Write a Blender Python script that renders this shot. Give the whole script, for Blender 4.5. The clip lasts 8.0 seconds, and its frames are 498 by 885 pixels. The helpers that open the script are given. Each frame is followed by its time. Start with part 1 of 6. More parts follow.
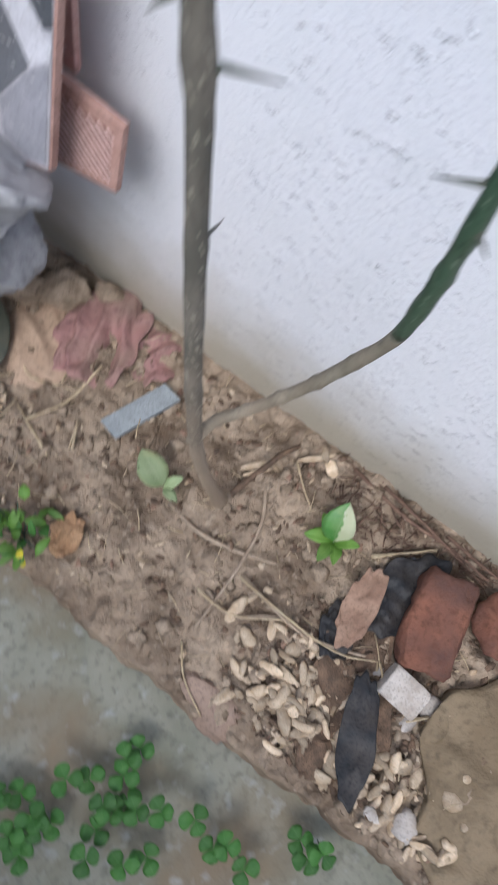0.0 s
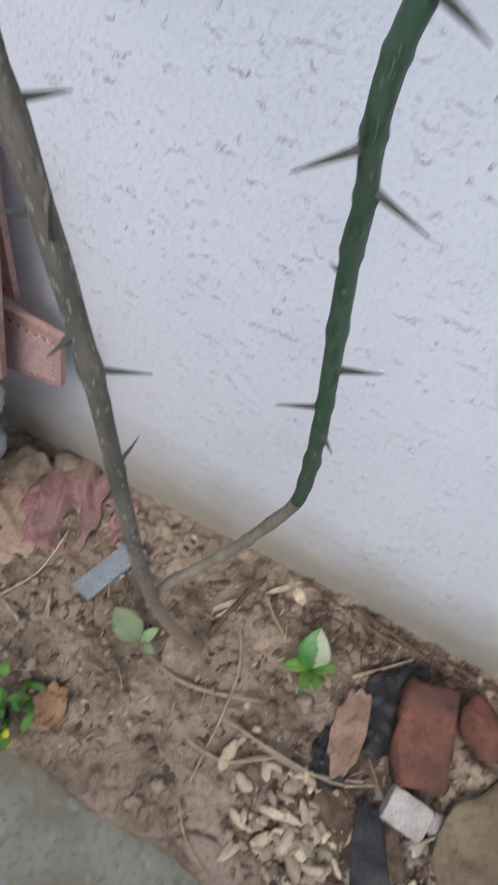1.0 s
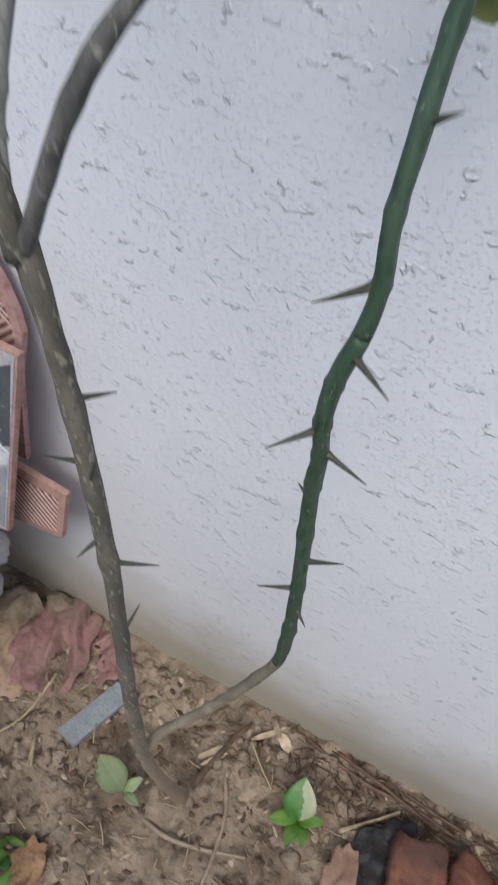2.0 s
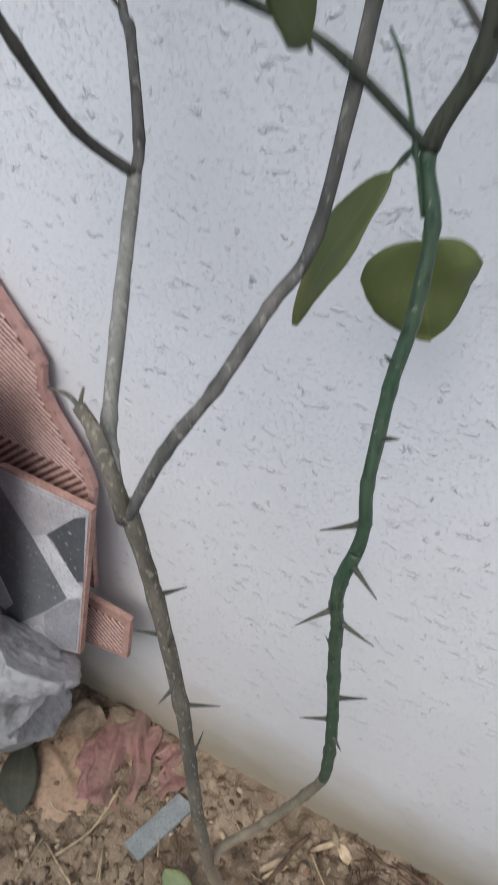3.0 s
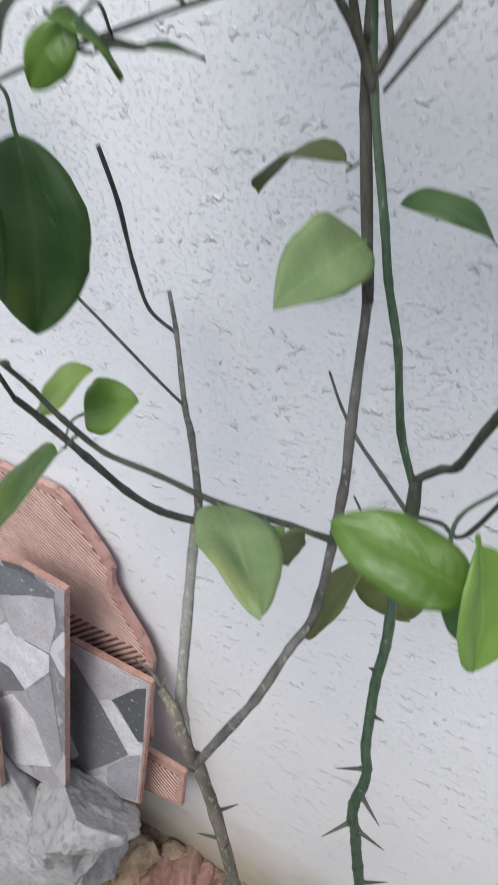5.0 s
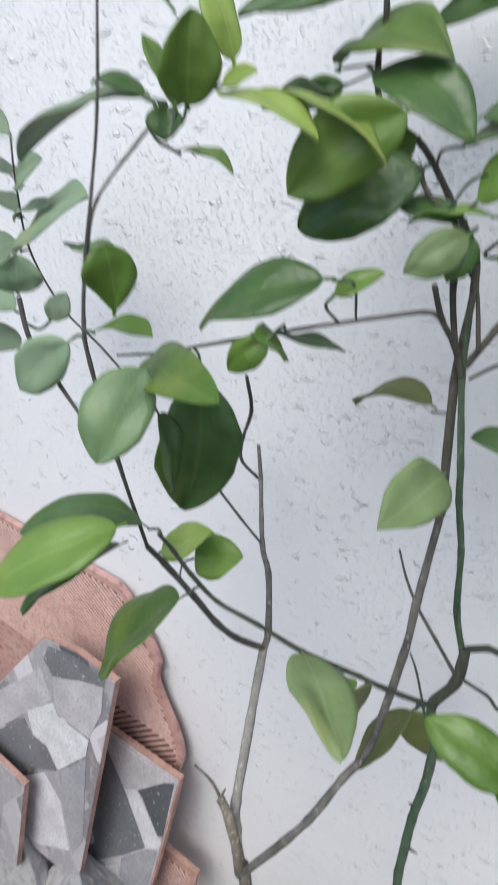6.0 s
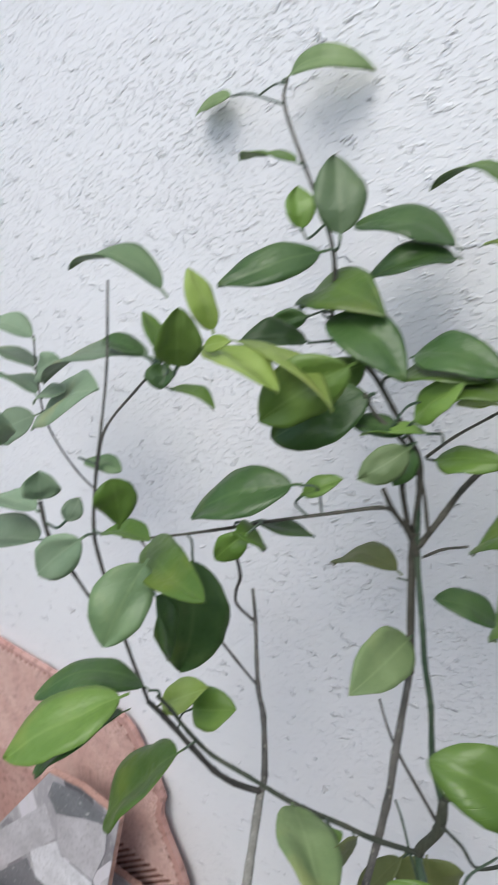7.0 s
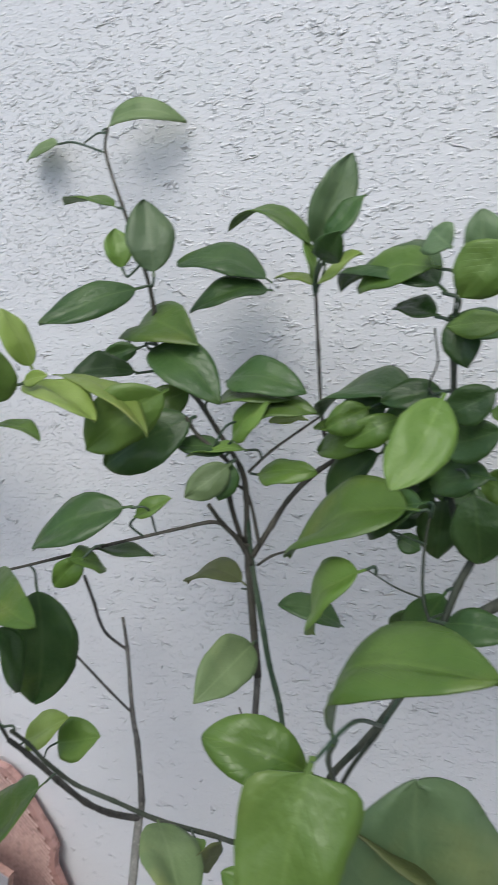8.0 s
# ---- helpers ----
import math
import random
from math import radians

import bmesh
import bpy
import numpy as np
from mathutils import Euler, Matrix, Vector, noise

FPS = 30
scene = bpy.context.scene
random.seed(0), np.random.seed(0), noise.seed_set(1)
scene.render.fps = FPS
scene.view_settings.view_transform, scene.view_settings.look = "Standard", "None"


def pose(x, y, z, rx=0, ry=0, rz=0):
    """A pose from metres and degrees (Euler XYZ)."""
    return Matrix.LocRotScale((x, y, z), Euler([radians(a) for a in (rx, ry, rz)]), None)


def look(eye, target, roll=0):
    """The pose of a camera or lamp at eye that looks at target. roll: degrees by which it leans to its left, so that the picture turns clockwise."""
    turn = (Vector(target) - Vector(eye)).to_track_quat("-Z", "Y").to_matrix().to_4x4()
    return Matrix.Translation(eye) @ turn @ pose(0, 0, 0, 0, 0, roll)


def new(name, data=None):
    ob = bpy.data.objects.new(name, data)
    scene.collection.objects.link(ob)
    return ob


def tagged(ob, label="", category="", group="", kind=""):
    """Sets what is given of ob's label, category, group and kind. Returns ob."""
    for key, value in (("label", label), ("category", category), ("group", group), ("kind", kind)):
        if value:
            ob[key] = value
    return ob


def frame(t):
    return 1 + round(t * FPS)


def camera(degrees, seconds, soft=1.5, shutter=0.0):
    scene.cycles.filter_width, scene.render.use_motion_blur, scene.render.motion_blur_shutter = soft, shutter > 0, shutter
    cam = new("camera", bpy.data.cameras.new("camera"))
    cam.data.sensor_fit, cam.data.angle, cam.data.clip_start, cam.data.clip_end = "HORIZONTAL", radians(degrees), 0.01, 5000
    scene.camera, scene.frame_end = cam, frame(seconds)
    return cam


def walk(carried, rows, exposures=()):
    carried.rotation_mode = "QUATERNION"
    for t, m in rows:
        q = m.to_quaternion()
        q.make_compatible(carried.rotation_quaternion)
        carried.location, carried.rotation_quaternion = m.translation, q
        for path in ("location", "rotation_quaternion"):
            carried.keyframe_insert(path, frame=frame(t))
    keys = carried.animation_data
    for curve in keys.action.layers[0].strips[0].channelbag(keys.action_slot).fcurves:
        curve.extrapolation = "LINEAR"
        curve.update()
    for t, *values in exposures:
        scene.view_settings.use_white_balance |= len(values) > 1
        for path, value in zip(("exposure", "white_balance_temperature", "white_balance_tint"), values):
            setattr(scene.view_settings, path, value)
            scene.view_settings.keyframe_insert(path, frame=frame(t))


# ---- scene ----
cam = camera(41.5, 8.0, soft=1.6, shutter=0.6)
PATH = [
    (0, (0.155, 0.2, 1.098), (-0.189, 0.689, -0.811), 2.5),
    (0.3, (0.171, 0.212, 1.143), (-0.035, 0.497, 0.207), -2.7),
    (0.4, (0.17, 0.218, 1.15), (-0.048, 0.507, 0.216), -4.3),
    (0.5, (0.171, 0.218, 1.157), (-0.063, 0.53, 0.237), -5.4),
    (0.6, (0.174, 0.218, 1.163), (-0.08, 0.549, 0.255), -5.6),
    (0.8, (0.181, 0.22, 1.167), (-0.076, 0.592, 0.273), -4.6),
    (1, (0.182, 0.218, 1.178), (-0.287, 1.035, -0.586), -1.5),
    (1.2, (0.183, 0.218, 1.194), (-0.301, 1.138, -0.514), 0.7),
    (2.5, (0.198, 0.196, 1.317), (-0.49, 1.346, -0.167), -3.1),
    (3, (0.212, 0.185, 1.381), (-0.582, 1.408, 0.011), -6.1),
    (3.5, (0.226, 0.174, 1.406), (-0.581, 1.473, 0.117), -5.9),
    (4, (0.239, 0.165, 1.454), (-0.621, 1.483, 0.22), -7.7),
    (4.5, (0.24, 0.174, 1.518), (-0.659, 1.518, 0.341), -8.3),
    (4.7, (0.243, 0.177, 1.542), (-0.684, 1.502, 0.366), -9.4),
    (5.8, (0.248, 0.137, 1.654), (-0.784, 1.516, 0.638), -6.5),
    (6, (0.241, 0.12, 1.672), (-0.82, 1.523, 0.72), -4.7),
    (6.5, (0.245, 0.121, 1.706), (-0.916, 1.509, 0.853), -6.4),
    (7, (0.276, 0.103, 1.74), (-0.853, 1.607, 1.059), -5.9),
    (7.5, (0.307, 0.102, 1.744), (-0.693, 1.708, 1.096), -6.3),
    (8, (0.326, 0.103, 1.739), (-0.553, 1.787, 1.115), -7.0),
]
walk(cam, [(t, look(eye, target, roll)) for t, eye, target, roll in PATH],
     exposures=[(0.0, 0.55, 5680, 7), (1.0, 0.24, 5750, 7), (2.5, 0.13, 6040, 5.5), (4.0, 0.13, 6230, 4), (4.5, 0.28, 6230, 4.5), (6.0, 0.38, 6180, 5), (6.5, 0.15, 6180, 5), (7.0, 0.21, 6230, 5), (7.5, -0.11, 6180, 5), (8.0, -0.05, 6180, 5)])

# ---- world and light ----
world = bpy.data.worlds.new("sky")
scene.world = world
world.use_nodes = True
wn = world.node_tree
sky = wn.nodes.new("ShaderNodeTexSky")
sky.sky_type = "NISHITA"
sky.sun_disc = False
sky.sun_elevation, sky.sun_rotation = radians(55), radians(166)
sky.dust_density = 4.0
wn.links.new(sky.outputs[0], wn.nodes["Background"].inputs["Color"])
wn.nodes["Background"].inputs["Strength"].default_value = 0.148
sun = new("sun", bpy.data.lights.new("sun", "SUN"))
sun.data.energy, sun.data.angle, sun.data.color = 1.05, radians(34), (1.0, 0.99, 0.98)
sun.matrix_world = look((0.6, -1.9, 3.4), (0.0, 0.4, 0.0))


# ---- materials ----
def material(name, base, rough=0.6, vary=None, scale=30.0, bump=0.0, bump_scale=200.0, spec=0.5, stretch=(1, 1, 1), metal=0.0, rand=0.0):
    """Base colour with two scales of variation, grain relief and, with rand, a shade for each object."""
    m = bpy.data.materials.new(name)
    m.use_nodes = True
    nt = m.node_tree
    b = nt.nodes["Principled BSDF"]
    b.inputs["Roughness"].default_value = rough
    b.inputs["Metallic"].default_value = metal
    b.inputs["Specular IOR Level"].default_value = spec
    co = nt.nodes.new("ShaderNodeTexCoord")
    mp = nt.nodes.new("ShaderNodeMapping")
    mp.inputs["Scale"].default_value = stretch
    nt.links.new(co.outputs["Object"], mp.inputs[0])
    n1 = noise_node(nt, mp, scale, 5)
    n2 = noise_node(nt, mp, scale * 7.3, 3)
    mix1 = mix_node(nt, base, vary or [c * 0.6 for c in base])
    ramp(nt, n1, mix1.inputs[0], 0.35, 0.65)
    mix2 = mix_node(nt, (0, 0, 0), [c * 0.55 for c in base])
    nt.links.new(mix1.outputs[2], mix2.inputs[6])
    ramp(nt, n2, mix2.inputs[0], 0.5, 0.75)
    out = mix2.outputs[2]
    if rand:
        info = nt.nodes.new("ShaderNodeObjectInfo")
        hsv = nt.nodes.new("ShaderNodeHueSaturation")
        mr = nt.nodes.new("ShaderNodeMapRange")
        mr.inputs[3].default_value, mr.inputs[4].default_value = 1 - rand, 1 + rand
        nt.links.new(info.outputs["Random"], mr.inputs[0])
        nt.links.new(mr.outputs[0], hsv.inputs["Value"])
        nt.links.new(out, hsv.inputs["Color"])
        out = hsv.outputs[0]
    nt.links.new(out, b.inputs["Base Color"])
    if bump:
        nb = noise_node(nt, mp, bump_scale, 6)
        bp = nt.nodes.new("ShaderNodeBump")
        bp.inputs["Strength"].default_value = 1.0
        bp.inputs["Distance"].default_value = bump
        nt.links.new(nb.outputs[0], bp.inputs["Height"])
        nt.links.new(bp.outputs[0], b.inputs["Normal"])
    return m


def noise_node(nt, mp, scale, detail=4, dist=0.0):
    n = nt.nodes.new("ShaderNodeTexNoise")
    n.inputs["Scale"].default_value = scale
    n.inputs["Detail"].default_value = detail
    n.inputs["Distortion"].default_value = dist
    nt.links.new(mp.outputs[0], n.inputs["Vector"])
    return n


def mix_node(nt, a, b):
    m = nt.nodes.new("ShaderNodeMix")
    m.data_type = "RGBA"
    m.inputs[6].default_value = (*a, 1)
    m.inputs[7].default_value = (*b, 1)
    return m


def ramp(nt, src, dst, lo, hi):
    r = nt.nodes.new("ShaderNodeMapRange")
    r.inputs[1].default_value, r.inputs[2].default_value = lo, hi
    nt.links.new(src.outputs[0], r.inputs[0])
    nt.links.new(r.outputs[0], dst)
    return r


def math_node(nt, op, a, b=None):
    n = nt.nodes.new("ShaderNodeMath")
    n.operation = op
    for i, s in enumerate((a, b)):
        if s is None:
            continue
        if isinstance(s, (int, float)):
            n.inputs[i].default_value = s
        else:
            nt.links.new(s, n.inputs[i])
    return n.outputs[0]


def plaster():
    """Glossy white paint on rough plaster: sideways dents and small chips, soil splashed up its foot."""
    m = material("painted_plaster", (0.845, 0.85, 0.885), 0.31, (0.82, 0.825, 0.86), 2.0, spec=0.6)
    nt = m.node_tree
    b = nt.nodes["Principled BSDF"]
    co = nt.nodes.new("ShaderNodeTexCoord")
    mp = nt.nodes.new("ShaderNodeMapping")
    mp.inputs["Scale"].default_value = (0.68, 1, 1.3)
    mp.inputs["Rotation"].default_value = (0, radians(6), 0)
    nt.links.new(co.outputs["Object"], mp.inputs[0])
    first = b.inputs["Base Color"].links[0].from_node
    first.inputs[7].default_value = (0.81, 0.82, 0.85, 1)
    chips = noise_node(nt, mp, 310, 3, 0.1)
    fine = noise_node(nt, mp, 420, 3, 0.2)
    lumps = noise_node(nt, mp, 45, 3, 0.4)
    area = noise_node(nt, mp, 9, 3)
    cut = nt.nodes.new("ShaderNodeMapRange")
    cut.interpolation_type = "SMOOTHSTEP"
    cut.inputs[1].default_value, cut.inputs[2].default_value = 0.53, 0.70
    nt.links.new(chips.outputs[0], cut.inputs[0])
    amount = nt.nodes.new("ShaderNodeMapRange")
    amount.inputs[1].default_value, amount.inputs[2].default_value = 0.38, 0.6
    amount.inputs[3].default_value, amount.inputs[4].default_value = 0.5, 1.1
    nt.links.new(area.outputs[0], amount.inputs[0])
    high = nt.nodes.new("ShaderNodeSeparateXYZ")
    nt.links.new(co.outputs["Object"], high.inputs[0])
    rise = nt.nodes.new("ShaderNodeMapRange")
    rise.inputs[1].default_value, rise.inputs[2].default_value = 1.15, 1.65
    rise.inputs[3].default_value, rise.inputs[4].default_value = 0.55, 1.1
    nt.links.new(high.outputs[2], rise.inputs[0])
    h = math_node(nt, "MULTIPLY", math_node(nt, "MULTIPLY", cut.outputs[0], amount.outputs[0]), rise.outputs[0])
    h = math_node(nt, "ADD", h, math_node(nt, "MULTIPLY", fine.outputs[0], 0.4))
    h = math_node(nt, "ADD", h, math_node(nt, "MULTIPLY", lumps.outputs[0], 0.7))
    # scattered trowel nicks: short curved ridges
    nick = noise_node(nt, mp, 70, 3, 0.3)
    where = noise_node(nt, mp, 75, 3)
    line = nt.nodes.new("ShaderNodeMapRange")
    line.interpolation_type = "SMOOTHSTEP"
    line.inputs[1].default_value, line.inputs[2].default_value = 0.05, 0.0
    nt.links.new(math_node(nt, "ABSOLUTE", math_node(nt, "SUBTRACT", nick.outputs[0], 0.5)), line.inputs[0])
    sparse = nt.nodes.new("ShaderNodeMapRange")
    sparse.inputs[1].default_value, sparse.inputs[2].default_value = 0.57, 0.66
    nt.links.new(where.outputs[0], sparse.inputs[0])
    h = math_node(nt, "ADD", h, math_node(nt, "MULTIPLY", math_node(nt, "MULTIPLY", line.outputs[0], sparse.outputs[0]), 1.7))
    bp = nt.nodes.new("ShaderNodeBump")
    bp.inputs["Strength"].default_value = 1.0
    bp.inputs["Distance"].default_value = 0.001
    nt.links.new(h, bp.inputs["Height"])
    nt.links.new(bp.outputs[0], b.inputs["Normal"])
    # soil splash along the foot
    sep = nt.nodes.new("ShaderNodeSeparateXYZ")
    nt.links.new(co.outputs["Object"], sep.inputs[0])
    flat = nt.nodes.new("ShaderNodeMapping")
    nt.links.new(co.outputs["Object"], flat.inputs[0])
    edge = noise_node(nt, flat, 9, 6)
    z = math_node(nt, "SUBTRACT", sep.outputs[2], math_node(nt, "MULTIPLY", math_node(nt, "SUBTRACT", edge.outputs[0], 0.45), 0.22))
    r = nt.nodes.new("ShaderNodeMapRange")
    r.inputs[1].default_value, r.inputs[2].default_value = 0.32, 0.04
    nt.links.new(z, r.inputs[0])
    mud = mix_node(nt, (0, 0, 0), (0.41, 0.36, 0.25))
    old = b.inputs["Base Color"].links[0].from_socket
    nt.links.new(old, mud.inputs[6])
    nt.links.new(math_node(nt, "MULTIPLY", r.outputs[0], 0.85), mud.inputs[0])
    nt.links.new(mud.outputs[2], b.inputs["Base Color"])
    return m


def leaf_material(name, base, light, rough=0.42, thin=0.35):
    """Waxy citrus leaf: pale midrib and side veins along the blade's own coordinates, light through the blade."""
    m = bpy.data.materials.new(name)
    m.use_nodes = True
    nt = m.node_tree
    b = nt.nodes["Principled BSDF"]
    b.inputs["Roughness"].default_value = rough
    b.inputs["Specular IOR Level"].default_value = 0.65
    uv = nt.nodes.new("ShaderNodeUVMap")
    uv.uv_map = "blade"
    sep = nt.nodes.new("ShaderNodeSeparateXYZ")
    nt.links.new(uv.outputs[0], sep.inputs[0])
    side = math_node(nt, "ABSOLUTE", math_node(nt, "SUBTRACT", sep.outputs[0], 0.5))
    rib = nt.nodes.new("ShaderNodeMapRange")
    rib.inputs[1].default_value, rib.inputs[2].default_value = 0.045, 0.004
    nt.links.new(side, rib.inputs[0])
    along = math_node(nt, "SUBTRACT", math_node(nt, "MULTIPLY", sep.outputs[1], 9.0), math_node(nt, "MULTIPLY", side, 7.0))
    saw = math_node(nt, "ABSOLUTE", math_node(nt, "SUBTRACT", math_node(nt, "FRACT", along), 0.5))
    vein = nt.nodes.new("ShaderNodeMapRange")
    vein.inputs[1].default_value, vein.inputs[2].default_value = 0.09, 0.0
    nt.links.new(saw, vein.inputs[0])
    co = nt.nodes.new("ShaderNodeTexCoord")
    mp = nt.nodes.new("ShaderNodeMapping")
    nt.links.new(co.outputs["Object"], mp.inputs[0])
    blot = noise_node(nt, mp, 45, 4)
    grain = noise_node(nt, mp, 420, 3)
    quilt = noise_node(nt, mp, 110, 3)
    body = mix_node(nt, base, [a * 0.55 + c * 0.45 for a, c in zip(base, light)])
    ramp(nt, blot, body.inputs[0], 0.35, 0.7)
    ribbed = mix_node(nt, (0, 0, 0), light)
    nt.links.new(body.outputs[2], ribbed.inputs[6])
    nt.links.new(math_node(nt, "MAXIMUM", math_node(nt, "MULTIPLY", rib.outputs[0], 0.4), math_node(nt, "MULTIPLY", vein.outputs[0], 0.05)), ribbed.inputs[0])
    sick = noise_node(nt, mp, 22, 5)
    spots = mix_node(nt, (0, 0, 0), [light[0] * 1.15, light[1] * 0.85, light[2] * 0.5])
    nt.links.new(ribbed.outputs[2], spots.inputs[6])
    rs = ramp(nt, sick, spots.inputs[0], 0.58, 0.76)
    rs.inputs[4].default_value = 0.42
    ribbed = spots
    info = nt.nodes.new("ShaderNodeObjectInfo")
    hsv = nt.nodes.new("ShaderNodeHueSaturation")
    mr = nt.nodes.new("ShaderNodeMapRange")
    mr.inputs[3].default_value, mr.inputs[4].default_value = 0.8, 1.25
    nt.links.new(info.outputs["Random"], mr.inputs[0])
    nt.links.new(mr.outputs[0], hsv.inputs["Value"])
    nt.links.new(ribbed.outputs[2], hsv.inputs["Color"])
    nt.links.new(hsv.outputs[0], b.inputs["Base Color"])
    bp = nt.nodes.new("ShaderNodeBump")
    bp.inputs["Distance"].default_value = 0.0007
    nt.links.new(math_node(nt, "SUBTRACT", math_node(nt, "ADD", math_node(nt, "MULTIPLY", grain.outputs[0], 0.35), math_node(nt, "MULTIPLY", quilt.outputs[0], 1.8)), math_node(nt, "MULTIPLY", vein.outputs[0], 0.08)), bp.inputs["Height"])
    nt.links.new(bp.outputs[0], b.inputs["Normal"])
    tr = nt.nodes.new("ShaderNodeBsdfTranslucent")
    nt.links.new(hsv.outputs[0], tr.inputs["Color"])
    ms = nt.nodes.new("ShaderNodeMixShader")
    ms.inputs[0].default_value = thin
    nt.links.new(b.outputs[0], ms.inputs[1])
    nt.links.new(tr.outputs[0], ms.inputs[2])
    nt.links.new(ms.outputs[0], nt.nodes["Material Output"].inputs["Surface"])
    return m


def mosaic_tile():
    """Glazed tile printed with large angular black, grey and white stone pieces, scuffed with lime."""
    m = material("mosaic_glaze", (0.3, 0.31, 0.33), 0.3)
    nt = m.node_tree
    b = nt.nodes["Principled BSDF"]
    co = nt.nodes.new("ShaderNodeTexCoord")
    mp = nt.nodes.new("ShaderNodeMapping")
    mp.inputs["Scale"].default_value = (1.25, 0.0, 0.7)
    mp.inputs["Rotation"].default_value = (0, radians(33), 0)
    nt.links.new(co.outputs["Object"], mp.inputs[0])
    cell = nt.nodes.new("ShaderNodeTexVoronoi")
    cell.distance = "CHEBYCHEV"
    cell.inputs["Scale"].default_value = 11
    nt.links.new(mp.outputs[0], cell.inputs["Vector"])
    bw = nt.nodes.new("ShaderNodeSeparateColor")
    nt.links.new(cell.outputs["Color"], bw.inputs[0])
    cr = nt.nodes.new("ShaderNodeValToRGB")
    cr.color_ramp.interpolation = "CONSTANT"
    e = cr.color_ramp.elements
    e[0].color, e[0].position = (0.10, 0.095, 0.105, 1), 0.0
    e[1].color, e[1].position = (0.22, 0.208, 0.228, 1), 0.22
    for pos, c in ((0.42, 0.34), (0.62, 0.45), (0.84, 0.6)):
        x = e.new(pos)
        x.color = (c * 1.02, c * 0.97, c * 1.04, 1)
    nt.links.new(bw.outputs[0], cr.inputs[0])
    dirt = noise_node(nt, mp, 75, 8, 0.3)
    lime = mix_node(nt, (0, 0, 0), (0.55, 0.54, 0.53))
    nt.links.new(cr.outputs[0], lime.inputs[6])
    rr = ramp(nt, dirt, lime.inputs[0], 0.52, 0.66)
    rr.inputs[4].default_value = 0.5
    nt.links.new(lime.outputs[2], b.inputs["Base Color"])
    return m


wall_paint = plaster()
unseen_wall_mat = material("grey_render", (0.48, 0.48, 0.47), 0.9, (0.42, 0.42, 0.41), 3, 0.002, 90, 0.25)
soil_mat = material("soil", (0.44, 0.34, 0.245), 0.95, (0.17, 0.12, 0.08), 9, 0.009, 110, 0.15)
clod_mat = material("soil_clods", (0.40, 0.31, 0.225), 0.95, (0.19, 0.14, 0.095), 40, 0.002, 300, 0.15)
mulch_mat = material("dark_mulch", (0.10, 0.07, 0.05), 0.9, (0.20, 0.13, 0.085), 60, 0.001, 200, 0.2)
concrete = material("mossy_concrete", (0.30, 0.285, 0.225), 0.9, (0.205, 0.205, 0.15), 9, 0.002, 120, 0.25)
rock_mat = material("grey_stone", (0.40, 0.395, 0.405), 0.95, (0.34, 0.335, 0.34), 9, 0.003, 80, 0.15)
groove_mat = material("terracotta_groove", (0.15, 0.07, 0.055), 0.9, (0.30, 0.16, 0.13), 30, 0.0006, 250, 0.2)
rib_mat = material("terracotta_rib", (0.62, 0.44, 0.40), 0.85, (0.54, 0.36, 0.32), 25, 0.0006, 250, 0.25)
terracotta = material("terracotta", (0.46, 0.265, 0.235), 0.75, (0.52, 0.34, 0.305), 12, 0.0005, 250, 0.3)
terra_edge = material("terracotta_edge", (0.50, 0.315, 0.265), 0.85, (0.38, 0.225, 0.185), 30, 0.001, 200, 0.25)
mosaic = mosaic_tile()
SHARDS = [material("glaze_" + n, c, 0.3, [x * 0.75 for x in c], 25, 0.0004, 200, 0.5) for n, c in (("black", (0.105, 0.112, 0.125)), ("dark", (0.20, 0.205, 0.225)), ("grey", (0.39, 0.385, 0.42)), ("pale", (0.54, 0.52, 0.55)), ("white", (0.74, 0.73, 0.77)))]
bark = material("grey_bark", (0.185, 0.162, 0.13), 0.85, (0.10, 0.093, 0.075), 60, 0.0016, 260, 0.3, (1, 1, 0.35))
old_bark = material("old_bark", (0.25, 0.22, 0.165), 0.9, (0.15, 0.13, 0.095), 50, 0.0025, 160, 0.2, (1, 1, 0.5))
pale_bark = material("pale_bark", (0.31, 0.30, 0.275), 0.85, (0.19, 0.183, 0.165), 60, 0.001, 260, 0.3, (1, 1, 0.35))
twig_bark = material("weathered_twig_bark", (0.185, 0.174, 0.16), 0.8, (0.066, 0.065, 0.062), 110, 0.001, 300, 0.3, (1, 1, 0.4))
top_bark = material("dark_weathered_bark", (0.125, 0.12, 0.106), 0.8, (0.068, 0.067, 0.058), 70, 0.001, 300, 0.3, (1, 1, 0.4))
joint_bark = material("streaked_green_bark", (0.045, 0.056, 0.038), 0.7, (0.085, 0.085, 0.065), 60, 0.0012, 260, 0.35, (1, 1, 0.3))
branch_bark = material("dark_green_bark", (0.045, 0.06, 0.042), 0.7, (0.08, 0.085, 0.065), 80, 0.0006, 300, 0.35, (1, 1, 0.4))
crown_bark = material("crown_bark", (0.06, 0.058, 0.047), 0.8, (0.115, 0.108, 0.09), 90, 0.0012, 260, 0.3, (1, 1, 0.4))
dark_bark = material("dark_bark", (0.062, 0.06, 0.056), 0.75, (0.115, 0.108, 0.096), 80, 0.0008, 300, 0.35, (1, 1, 0.4))
green = material("green_bark", (0.034, 0.075, 0.042), 0.5, (0.075, 0.105, 0.068), 40, 0.0006, 200, 0.45, (1, 1, 0.3))


